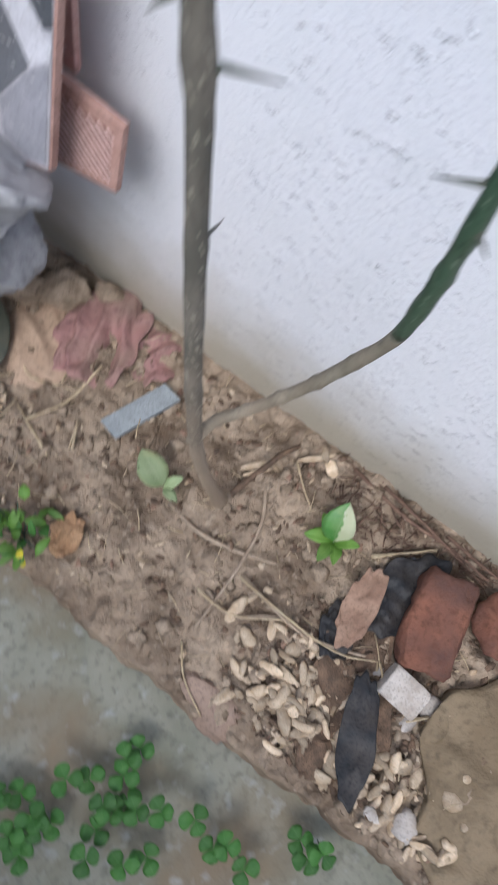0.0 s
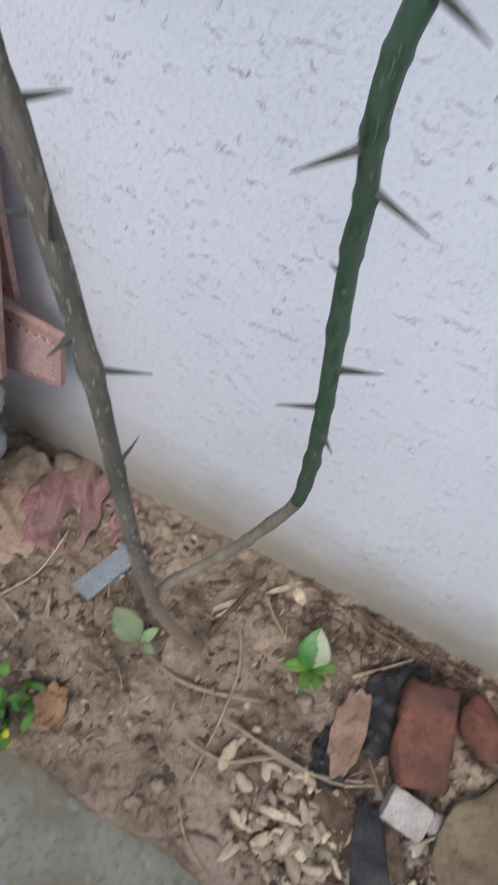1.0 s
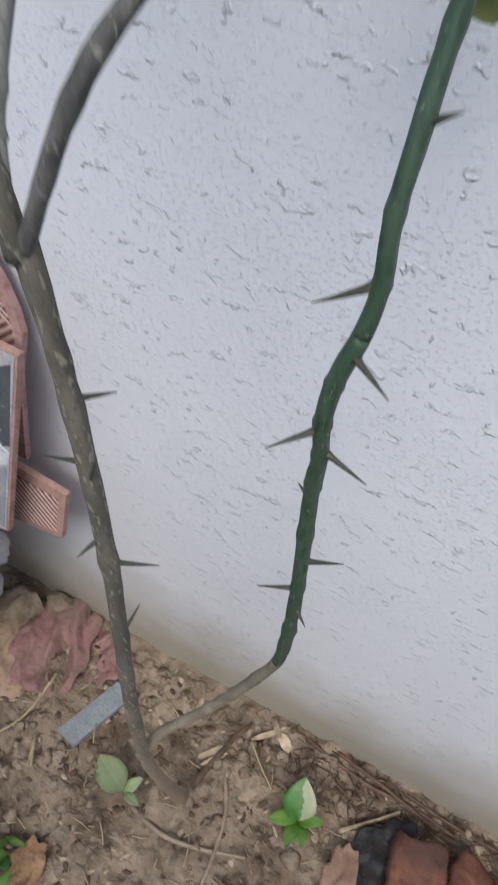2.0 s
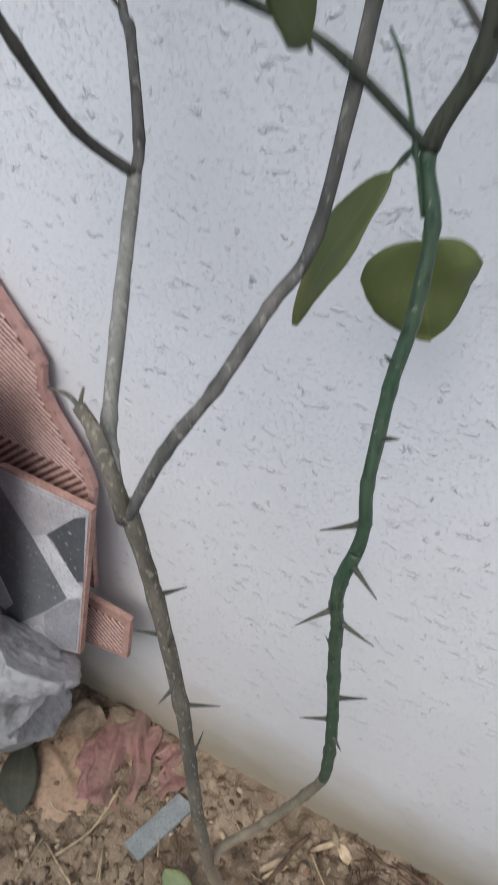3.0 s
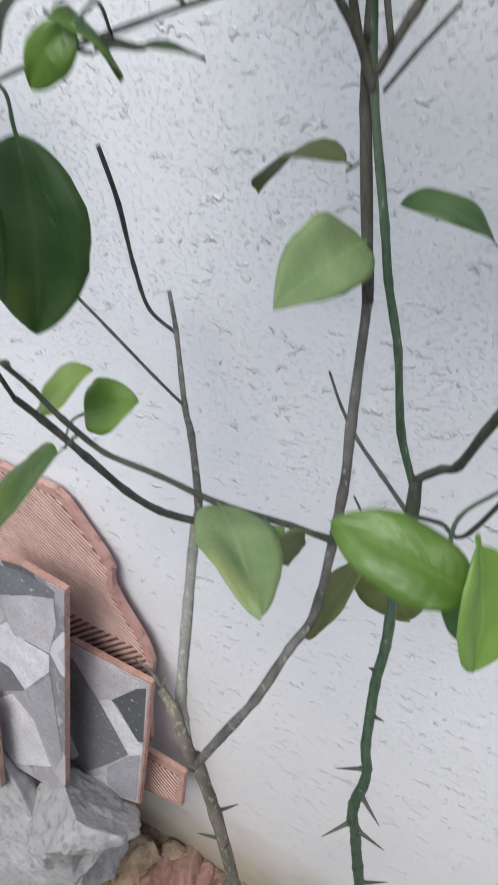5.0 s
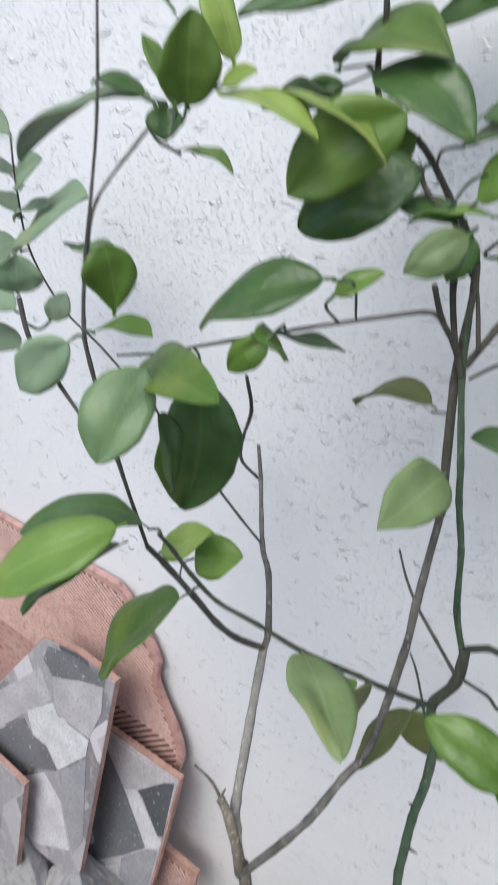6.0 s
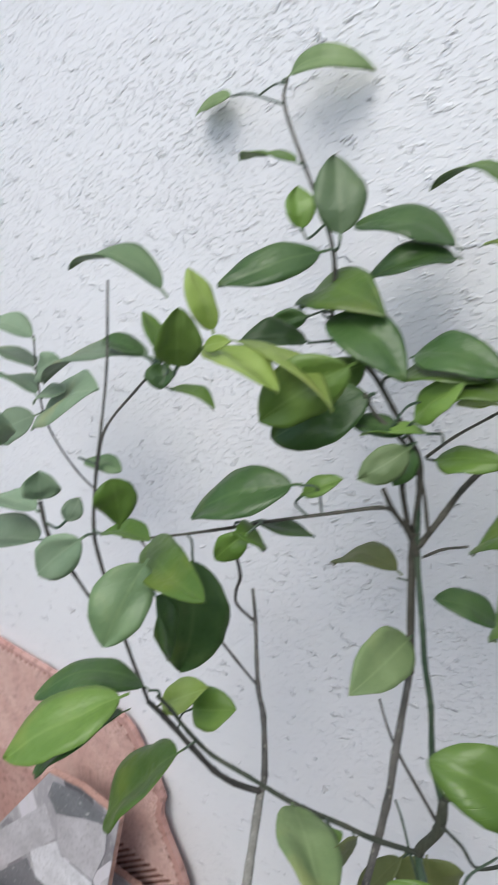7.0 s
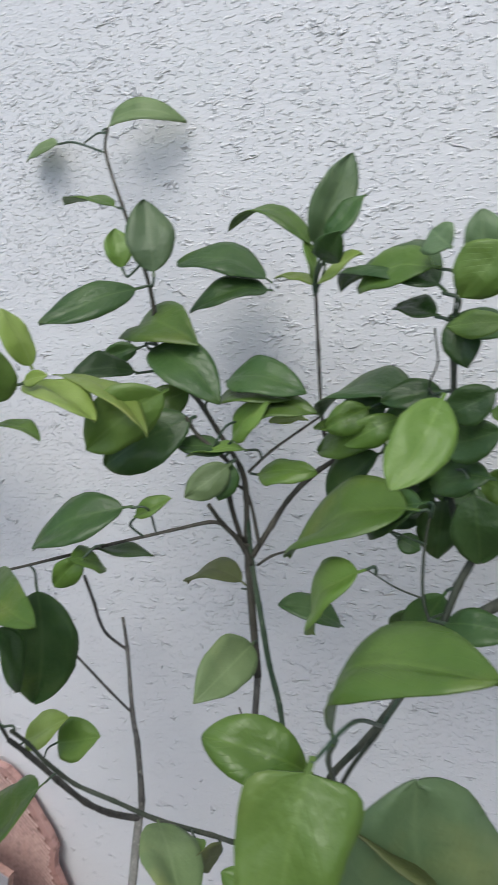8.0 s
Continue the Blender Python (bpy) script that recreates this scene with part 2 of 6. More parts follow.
def mud_foot(m, lo, hi):
    """Dry mud on the bark low down on the stems, with a broken upper edge."""
    nt = m.node_tree
    b = nt.nodes["Principled BSDF"]
    geo = nt.nodes.new("ShaderNodeNewGeometry")
    sep = nt.nodes.new("ShaderNodeSeparateXYZ")
    nt.links.new(geo.outputs["Position"], sep.inputs[0])
    n = noise_node(nt, nt.nodes["Mapping"], 40, 4)
    z = math_node(nt, "ADD", sep.outputs[2], math_node(nt, "MULTIPLY", n.outputs[0], 0.3))
    r = nt.nodes.new("ShaderNodeMapRange")
    r.inputs[1].default_value, r.inputs[2].default_value = hi, lo
    nt.links.new(z, r.inputs[0])
    mix = mix_node(nt, (0, 0, 0), (0.32, 0.245, 0.175))
    nt.links.new(b.inputs["Base Color"].links[0].from_socket, mix.inputs[6])
    nt.links.new(r.outputs[0], mix.inputs[0])
    nt.links.new(mix.outputs[2], b.inputs["Base Color"])


def lichen(m, colour, scale, lo):
    """Small pale lichen flecks on bark."""
    nt = m.node_tree
    b = nt.nodes["Principled BSDF"]
    n = noise_node(nt, nt.nodes["Mapping"], scale, 2)
    mix = mix_node(nt, (0, 0, 0), colour)
    nt.links.new(b.inputs["Base Color"].links[0].from_socket, mix.inputs[6])
    ramp(nt, n, mix.inputs[0], lo, lo + 0.05)
    nt.links.new(mix.outputs[2], b.inputs["Base Color"])


for shard_mat in SHARDS:
    lichen(shard_mat, (0.50, 0.49, 0.48), 130, 0.645)
lichen(bark, (0.27, 0.245, 0.19), 330, 0.60)
lichen(pale_bark, (0.37, 0.355, 0.31), 260, 0.62)
lichen(twig_bark, (0.24, 0.23, 0.20), 300, 0.62)
lichen(green, (0.16, 0.20, 0.14), 500, 0.66)
mud_foot(bark, 0.55, 0.95)
mud_foot(old_bark, 0.5, 0.9)
thorn_mat = material("thorn_skin", (0.04, 0.052, 0.036), 0.5, (0.08, 0.075, 0.05), 60)
LEAVES = [leaf_material("leaf_dark", (0.052, 0.118, 0.030), (0.14, 0.24, 0.075), 0.36),
          leaf_material("leaf_mid", (0.098, 0.19, 0.028), (0.22, 0.345, 0.075), 0.36),
          leaf_material("leaf_light", (0.165, 0.29, 0.05), (0.30, 0.44, 0.12), 0.40),
          leaf_material("leaf_young", (0.28, 0.39, 0.075), (0.45, 0.56, 0.2), 0.42),
          leaf_material("leaf_olive", (0.155, 0.19, 0.06), (0.25, 0.28, 0.11), 0.5),
          # greyed green: bright haze over the leaves is put into this colour
          leaf_material("leaf_hazed_grey", (0.135, 0.22, 0.10), (0.26, 0.36, 0.18), 0.44),
          leaf_material("leaf_grey_green", (0.17, 0.25, 0.10), (0.31, 0.40, 0.20), 0.55),
          # paler still, with the overexposed haze of the left twigs painted in
          leaf_material("leaf_hazed_pale", (0.21, 0.30, 0.19), (0.34, 0.43, 0.29), 0.5)]
clover_mat = leaf_material("clover_leaf", (0.055, 0.18, 0.022), (0.11, 0.26, 0.055), 0.6)
weed_mat = leaf_material("weed_leaf", (0.12, 0.26, 0.03), (0.22, 0.36, 0.07), 0.55)
dry_stem_mat = material("dry_stem", (0.41, 0.32, 0.235), 0.8, (0.28, 0.21, 0.145), 50, 0.0006, 300, 0.25, rand=0.2)
straw_mat = material("straw", (0.52, 0.42, 0.28), 0.75, (0.36, 0.27, 0.16), 60, 0.0004, 300, 0.3, rand=0.25)
chip_mat = material("dry_husk", (0.56, 0.45, 0.325), 0.75, (0.40, 0.29, 0.18), 60, 0.0006, 300, 0.3, rand=0.4)
brick_mat = material("red_brick", (0.225, 0.098, 0.062), 0.9, (0.11, 0.058, 0.045), 14, 0.0025, 140, 0.25)
lime_mat = material("whitewashed_plaster", (0.54, 0.49, 0.44), 0.9, (0.38, 0.32, 0.265), 40, 0.0012, 200, 0.3)
plastic_mat = material("black_plastic", (0.016, 0.017, 0.02), 0.5, (0.045, 0.038, 0.034), 30, 0.001, 120, 0.25)
slate_mat = material("blue_grey_slate", (0.33, 0.35, 0.36), 0.65, (0.26, 0.28, 0.285), 40, 0.0006, 240, 0.4)
red_leaf_mat = material("faded_red_sheet", (0.35, 0.185, 0.17), 0.75, (0.27, 0.175, 0.14), 12, 0.001, 160, 0.3)
pale_earth_mat = material("paper", (0.47, 0.335, 0.235), 0.85, (0.37, 0.255, 0.175), 14, 0.001, 160, 0.25)


def stained(m, colour, scale, lo, hi, share):
    """Large soft stains over a material."""
    nt = m.node_tree
    b = nt.nodes["Principled BSDF"]
    n = noise_node(nt, nt.nodes["Mapping"], scale, 5)
    mix = mix_node(nt, (0, 0, 0), colour)
    nt.links.new(b.inputs["Base Color"].links[0].from_socket, mix.inputs[6])
    r = ramp(nt, n, mix.inputs[0], lo, hi)
    r.inputs[4].default_value = share
    nt.links.new(mix.outputs[2], b.inputs["Base Color"])


stained(concrete, (0.24, 0.18, 0.115), 4.5, 0.48, 0.68, 0.85)
stained(concrete, (0.40, 0.40, 0.37), 30, 0.58, 0.72, 0.6)
stained(rock_mat, (0.48, 0.47, 0.475), 16, 0.48, 0.72, 0.3)
stained(rock_mat, (0.27, 0.26, 0.255), 26, 0.58, 0.78, 0.35)
stained(soil_mat, (0.12, 0.085, 0.06), 11, 0.54, 0.70, 0.7)
stained(soil_mat, (0.46, 0.37, 0.28), 60, 0.60, 0.72, 0.6)
bark_mat = material("torn_bark", (0.36, 0.235, 0.165), 0.85, (0.24, 0.145, 0.10), 30, 0.001, 200, 0.25)
clay_mat = material("pink_clay", (0.36, 0.26, 0.20), 0.9, (0.27, 0.19, 0.14), 25, 0.0015, 120, 0.2)
dead_mat = material("dead_leaf", (0.46, 0.29, 0.16), 0.8, (0.33, 0.19, 0.1), 40, 0.0008, 200, 0.3)
mudstone_mat = material("muddy_flagstone", (0.25, 0.19, 0.12), 0.9, (0.17, 0.125, 0.075), 10, 0.003, 150, 0.25)
dead_stalk_mat = material("reddish_stalk", (0.24, 0.15, 0.105), 0.85, (0.15, 0.09, 0.065), 50, 0.0006, 300, 0.25, rand=0.25)
yellow_mat = material("yellow_petal", (0.72, 0.62, 0.04), 0.6, (0.6, 0.5, 0.03), 50)
variegated = leaf_material("variegated_leaf", (0.10, 0.30, 0.06), (0.30, 0.44, 0.18), 0.45)
nt = variegated.node_tree
uvn = nt.nodes["UV Map"]
part_u = nt.nodes.new("ShaderNodeSeparateXYZ")
nt.links.new(uvn.outputs[0], part_u.inputs[0])
patch = noise_node(nt, nt.nodes["Mapping"], 90, 2)
where_pale = math_node(nt, "SUBTRACT", 0.78, math_node(nt, "ADD", part_u.outputs[0], math_node(nt, "MULTIPLY", patch.outputs[0], 0.7)))
cream = mix_node(nt, (0, 0, 0), (0.66, 0.68, 0.44))
hue = nt.nodes["Hue/Saturation/Value"]
nt.links.new(hue.outputs[0], cream.inputs[6])
edge_step = nt.nodes.new("ShaderNodeMapRange")
edge_step.inputs[1].default_value, edge_step.inputs[2].default_value = -0.02, 0.06
nt.links.new(where_pale, edge_step.inputs[0])
nt.links.new(edge_step.outputs[0], cream.inputs[0])
nt.links.new(cream.outputs[2], nt.nodes["Principled BSDF"].inputs["Base Color"])
pale_leaf = leaf_material("wilted_leaf", (0.33, 0.42, 0.20), (0.48, 0.54, 0.32), 0.6)


# ---- builders ----
def part(name, bm, mat, parent=None, label="", smooth=True, at=(0, 0, 0)):
    me = bpy.data.meshes.new(name)
    bm.normal_update()
    bm.to_mesh(me)
    bm.free()
    me.materials.append(mat)
    if smooth:
        me.polygons.foreach_set("use_smooth", [True] * len(me.polygons))
    ob = new(name, me)
    if parent is not None:
        ob.parent = parent
    ob.location = at
    return tagged(ob, label)


def tube(bm, pts, radii, sides=8, wobble=0.0, seed=0.0):
    """A closed tapering tube along smooth points."""
    rings = []
    n = len(pts)
    prev = Vector((0.31, 0.9, 0.2))
    for i, p in enumerate(pts):
        d = (pts[min(i + 1, n - 1)] - pts[max(i - 1, 0)]).normalized()
        a = (prev - d * prev.dot(d)).normalized()
        prev = a
        c = d.cross(a)
        ring = []
        for k in range(sides):
            g = 2 * math.pi * k / sides
            r = radii[i]
            if wobble:
                r *= 1 + wobble * noise.noise(Vector((p.x * 60 + 3 * math.cos(g), p.y * 60 + 3 * math.sin(g), p.z * 60 + seed)))
            ring.append(bm.verts.new(p + (a * math.cos(g) + c * math.sin(g)) * r))
        rings.append(ring)
    for i in range(n - 1):
        for k in range(sides):
            bm.faces.new((rings[i][k], rings[i][(k + 1) % sides], rings[i + 1][(k + 1) % sides], rings[i + 1][k]))
    bm.faces.new(rings[0][::-1])
    bm.faces.new(rings[-1])


def glide(pts, steps):
    """Catmull-Rom points through pts."""
    pts = [Vector(p) for p in pts]
    p = [2 * pts[0] - pts[1], *pts, 2 * pts[-1] - pts[-2]]
    got = []
    for i in range(1, len(p) - 2):
        for k in range(steps):
            t = k / steps
            a, b, c, d = p[i - 1], p[i], p[i + 1], p[i + 2]
            got.append(0.5 * (2 * b + (c - a) * t + (2 * a - 5 * b + 4 * c - d) * t * t + (3 * b - a - 3 * c + d) * t ** 3))
    return got + [pts[-1]]


def sheet(w, l, nx, ny, amp, freq, seed, ragged=0.0, thick=0.0012, corner=0.35, folds=0.0, sunk=0.0):
    """A crumpled sheet w by l with a ragged outline and some thickness; folds: height of its ridges; sunk: how far its rim dips into the soil."""
    bm = bmesh.new()
    for s in (1, -1):
        rows = []
        for j in range(ny + 1):
            row = []
            for i in range(nx + 1):
                u, v = i / nx - 0.5, j / ny - 0.5
                q = Vector((u * w * freq + seed, v * l * freq, seed))
                h = amp * noise.fractal(q, 1.0, 2.0, 4) + amp
                h += folds * (1 - 2.2 * abs(noise.noise(Vector((u * 3.4 + v * 1.5 + seed, v * 1.3, seed))))) - sunk * (u * u + v * v) * 4
                e = 1 + ragged * noise.noise(Vector((u * 4 + seed, v * 4, 7)))
                k = (1 - corner * (abs(2 * u) ** 2) * (abs(2 * v) ** 2)) * e
                row.append(bm.verts.new((u * w * k, v * l * k, h + s * thick / 2)))
            rows.append(row)
        for j in range(ny):
            for i in range(nx):
                f = (rows[j][i], rows[j][i + 1], rows[j + 1][i + 1], rows[j + 1][i])
                bm.faces.new(f if s > 0 else f[::-1])
        if s > 0:
            top = rows
    rim = lambda r: [*r[0], *[x[-1] for x in r[1:-1]], *r[-1][::-1], *[x[0] for x in r[-2:0:-1]]]
    a, b = rim(top), rim(rows)
    for i in range(len(a)):
        k = (i + 1) % len(a)
        bm.faces.new((a[i], b[i], b[k], a[k]))
    return bm


def lump(size, seed, sub=3, rough=0.25, freq=1.6, flat=0.0, cuts=0):
    """A broken lump: a ball pressed to facets and roughened."""
    bm = bmesh.new()
    bmesh.ops.create_icosphere(bm, subdivisions=sub, radius=1.0)
    rnd = random.Random(seed)
    planes = []
    for _ in range(cuts):
        n = Vector((rnd.uniform(-1, 1), rnd.uniform(-1, 1), rnd.uniform(-1, 1))).normalized()
        planes.append((n, rnd.uniform(0.55, 0.8)))
    for v in bm.verts:
        p = v.co.copy()
        for n, d in planes:
            over = p.dot(n) - d
            if over > 0:
                p -= n * over
        p *= 1 + rough * noise.fractal(p * freq + Vector((seed * 3.1, 0, 0)), 1.0, 2.0, 4)
        if flat and p.z < -flat:
            p.z = -flat
        v.co = Vector((p.x * size[0], p.y * size[1], p.z * size[2]))
    return bm


def slab(outline, thick):
    """A flat plate in x, z with its face towards -y."""
    bm = bmesh.new()
    front = [bm.verts.new((x, 0, z)) for x, z in outline]
    back = [bm.verts.new((x, thick, z)) for x, z in outline]
    bm.faces.new(front)
    bm.faces.new(back[::-1])
    n = len(outline)
    for i in range(n):
        k = (i + 1) % n
        bm.faces.new((front[i], back[i], back[k], front[k]))
    bmesh.ops.recalc_face_normals(bm, faces=bm.faces)
    return bm


def inside(x, z, outline):
    hit = False
    n = len(outline)
    for i in range(n):
        (x1, z1), (x2, z2) = outline[i], outline[(i + 1) % n]
        if (z1 > z) != (z2 > z) and x < (x2 - x1) * (z - z1) / (z2 - z1) + x1:
            hit = not hit
    return hit


def rib_bars(outline, pitch, angle, y=0.0, high=0.0022, inset=0.006):
    """Raised ribs of a tile's back, cut to the tile's outline."""
    bm = bmesh.new()
    ca, sa = math.cos(angle), math.sin(angle)
    us = [x * ca + z * sa for x, z in outline]
    vs = [-x * sa + z * ca for x, z in outline]
    v = min(vs) + pitch * 0.5
    while v < max(vs):
        u, run = min(us), None
        while u <= max(us) + 0.004:
            x, z = u * ca - v * sa, u * sa + v * ca
            ok = all(inside(x + dx, z + dz, outline) for dx, dz in ((inset, 0), (-inset, 0), (0, inset), (0, -inset)))
            if ok and run is None:
                run = u
            if not ok and run is not None:
                if u - run > 0.006:
                    bar(bm, run - 0.002, u + 0.001, v, pitch, ca, sa, y, high)
                run = None
            u += 0.003
        v += pitch
    return bm


def bar(bm, u0, u1, v, pitch, ca, sa, y, high):
    h = pitch * 0.25
    lo, hi = [], []
    for u, w in ((u0, v - h), (u1, v - h), (u1, v + h), (u0, v + h)):
        lo.append(bm.verts.new((u * ca - w * sa, y, u * sa + w * ca)))
    for u, w in ((u0, v - h * 0.7), (u1, v - h * 0.7), (u1, v + h * 0.7), (u0, v + h * 0.7)):
        hi.append(bm.verts.new((u * ca - w * sa, y - high, u * sa + w * ca)))
    bm.faces.new(hi)
    for i in range(4):
        k = (i + 1) % 4
        bm.faces.new((lo[i], lo[k], hi[k], hi[i]))


# ---- setting ----
WALL = 0.568


def soil_height(x, y):
    h = 0.012 * noise.noise(Vector((x * 5, y * 5, 1.7))) + 0.015 * noise.noise(Vector((x * 19, y * 19, 4.2)))
    h += 0.014 * noise.fractal(Vector((x * 45, y * 45, 2.2)), 1.0, 2.0, 3)
    c = noise.noise(Vector((x * 30, y * 30, 9.1)))
    h += 0.020 * max(0.0, c - 0.05) - 0.005 * max(0.0, noise.noise(Vector((x * 38, y * 38, 14.6))) - 0.2)
    h += 0.03 * math.exp(-((x + 0.02) ** 2 + (y - 0.36) ** 2) / 0.006)
    edge = 0.075 + 0.012 * noise.noise(Vector((x * 9, 3.3, 0))) + 0.006 * noise.noise(Vector((x * 40, 8.3, 0))) + 0.03 * min(1, max(0, x + 0.05))
    if y < edge:
        h -= 0.075 * min(1.0, (edge - y) / 0.018) ** 0.8
    return h


def grid_mesh(x0, x1, y0, y1, nx, ny, fn):
    bm = bmesh.new()
    rows = [[bm.verts.new((x0 + (x1 - x0) * i / nx, y0 + (y1 - y0) * j / ny, 0)) for i in range(nx + 1)] for j in range(ny + 1)]
    for r in rows:
        for v in r:
            v.co.z = fn(v.co.x, v.co.y)
    for j in range(ny):
        for i in range(nx):
            bm.faces.new((rows[j][i], rows[j][i + 1], rows[j + 1][i + 1], rows[j + 1][i]))
    return bm


bm = bmesh.new()
bmesh.ops.create_cube(bm, size=1.0)
bmesh.ops.scale(bm, vec=(9.0, 0.22, 3.6), verts=bm.verts)
wall = part("wall_north", bm, wall_paint, smooth=False, at=(0.0, WALL + 0.11, 1.6))
# keep the wall's own coordinates at ground height for the splash stain
for v in wall.data.vertices:
    v.co.z += 1.6
wall.location.z = 0.0
tagged(wall, "white painted rough plaster wall with mud splashes along its foot", "wall", kind="structure")

bm = bmesh.new()
for x in (-200, 200):
    for y in (-200, 200):
        bm.verts.new((x, y, 0))
bm.verts.ensure_lookup_table()
bm.faces.new((bm.verts[0], bm.verts[2], bm.verts[3], bm.verts[1]))
ground = part("ground", bm, concrete, smooth=False, at=(0, 0, -0.05))
tagged(ground, "grey-green weathered concrete paving with moss", "ground", kind="structure")

bed = part("soil_bed", grid_mesh(-0.95, 0.95, 0.03, WALL + 0.01, 360, 104, soil_height), soil_mat)
tagged(bed, "brown dry soil bed with clods along the wall", "soil", kind="structure")
for sx in (-1, 1):
    b = part("soil_bed", grid_mesh(0.95 * sx, 4.2 * sx, 0.03, WALL + 0.01, 130 , 24, soil_height) if sx > 0 else grid_mesh(-4.2, -0.95, 0.03, WALL + 0.01, 130, 24, soil_height), soil_mat)
    tagged(b, "brown dry soil bed along the wall", "soil", kind="structure")

# unseen wall, added to block low sky light from the painted wall's lower part
bm = bmesh.new()
bmesh.ops.create_cube(bm, size=1.0)
bmesh.ops.scale(bm, vec=(9.0, 0.2, 1.75), verts=bm.verts)
yard = part("unseen_south_wall", bm, unseen_wall_mat, smooth=False, at=(0.0, -1.3, 0.82))
tagged(yard, "added unseen grey wall across the paving, blocking low sky light", "wall", kind="structure")

# ---- the citrus tree ----
ROOT = Vector((-0.02, 0.36, 0.0))
tree = new("citrus_tree")
tree.location = ROOT
tagged(tree, "young thorny citrus tree with bare lower stems and glossy leaves", "tree")
SKINS = {"pale_stem": pale_bark, "pale_stem_top": twig_bark, "side_stem_top": crown_bark, "crown_twig": crown_bark, "rosette_twig": twig_bark, "side_stem": twig_bark, "wall_twig": dark_bark, "upright_twig": dark_bark, "dark_branch": dark_bark, "wall_branch": dark_bark, "twig": dark_bark, "dead_twig": dark_bark, "long_branch": branch_bark, "right_branch": branch_bark, "right_twig": branch_bark, "added_shade_bough": branch_bark}


def stem(name, label, mat, r0, r1, pts, span=None):
    """A stem or twig through the points, or through a span of them, thickening a little at its joints."""
    line = glide(pts, 7)
    if span:
        line = line[7 * span[0]:7 * span[1] + 1]
    base = line[0].copy()
    n = len(line)
    radii = []
    power = 3.2 if name == "main_stem" else 1.0
    for i, p in enumerate(line):
        r = r1 + (r0 - r1) * (1 - i / (n - 1)) ** power
        radii.append(r * (1 + 0.15 * noise.noise(p * 60) + (0.16 if i % 7 == 0 and 0 < i < n - 1 else 0)))
    bm = bmesh.new()
    tube(bm, [p - base for p in line], radii, 10 if r0 > 0.004 else 7, 0.10, r0 * 1000)
    return part(name, bm, SKINS.get(name, mat), tree, label, at=base - ROOT)


def thorn(base, tip):
    base, tip = Vector(base), Vector(tip)
    d = (tip - base) * 1.12
    bend = d.cross(Vector((0.3, 0.5, 0.2))).normalized() * d.length * 0.015
    bm = bmesh.new()
    tube(bm, [d * 0.0, d * 0.25 + bend, d * 0.6 + bend, d], [0.0028, 0.0016, 0.0010, 0.0002], 6)
    return part("thorn", bm, thorn_mat, tree, at=base - ROOT)


def blade(ln, width, arch, fold, seed, nx=6, ny=14, stalk=0.07, blunt=1.0):
    """A leaf blade along +x, upper face +z, with a short stalk: lopsided, folded on its midrib, twisted, with a rippled edge."""
    bm = bmesh.new()
    uvl = bm.loops.layers.uv.new("blade")
    rnd = random.Random(round(seed * 1000))
    tf = math.tan(radians(fold * rnd.uniform(0.75, 1.5)))
    lop, twist, point = rnd.uniform(-0.13, 0.13), radians(rnd.uniform(-26, 26)), rnd.uniform(-0.04, 0.26)
    droop, phase, sway = rnd.uniform(0.0, 0.05), rnd.uniform(0, 6.3), rnd.uniform(-0.05, 0.05)
    where = {}
    layers = []
    for s in (1, -1):
        rows = []
        for j in range(ny + 1):
            q = 0.5 - 0.5 * math.cos(math.pi * max(0.0, (j - 1) / (ny - 1)))
            a = stalk + (1 - stalk) * q if j else 0.0
            e = 0.6 if q < 0.5 or blunt > 1.1 else 0.6 + point * (2 * q - 1)
            w = width / 2 * max(0.0, math.sin(math.pi * min(1.0, q ** (0.9 * blunt)))) ** e
            w = max(w, 0.0008 if a < 0.95 else 0.0002)
            turn = twist * (a - 0.4)
            ct, st = math.cos(turn), math.sin(turn)
            row = []
            for i in range(nx + 1):
                u = 2 * i / nx - 1
                wave = 0.13 * min(width, 0.036) * noise.noise(Vector((a * 3.0 + seed, u * 1.5, seed * 0.7)))
                ripple = 0.035 * width * u * u * math.sin(a * 10 + phase + (1.9 if u > 0 else 0.0))
                crimp = 1 + (lop if u > 0 else -lop) + (0.010 * math.sin(a * 46 + seed) + 0.10 * noise.noise(Vector((a * 4.5, seed + (3 if u > 0 else 0), 2.0)))) * abs(u)
                curl = arch * ln * 3.6 * a * (1 - a) - arch * ln * 0.25 * a * a - droop * ln * max(0.0, a - 0.55) ** 2
                y = u * w * crimp
                z = abs(u) ** 1.3 * w * tf - abs(u) ** 3 * w * 0.25 + (wave + ripple) * min(1, q * 4) * (1 - a * 0.3) + s * 0.00025
                v = bm.verts.new((a * ln, y * ct - z * st + sway * ln * 4 * a * (1 - a), y * st + z * ct + curl))
                where[v] = (i / nx, a)
                row.append(v)
            rows.append(row)
        layers.append(rows)
    for s, rows in zip((1, -1), layers):
        for j in range(ny):
            for i in range(nx):
                f = (rows[j][i], rows[j + 1][i], rows[j + 1][i + 1], rows[j][i + 1])
                bm.faces.new(f[::-1] if s > 0 else f)
    t, b = layers
    for j in range(ny):
        bm.faces.new((t[j][0], t[j + 1][0], b[j + 1][0], b[j][0]))
        bm.faces.new((t[j + 1][nx], t[j][nx], b[j][nx], b[j + 1][nx]))
    for f in bm.faces:
        for lp in f.loops:
            lp[uvl].uv = where[lp.vert]
    bmesh.ops.recalc_face_normals(bm, faces=bm.faces)
    return bm


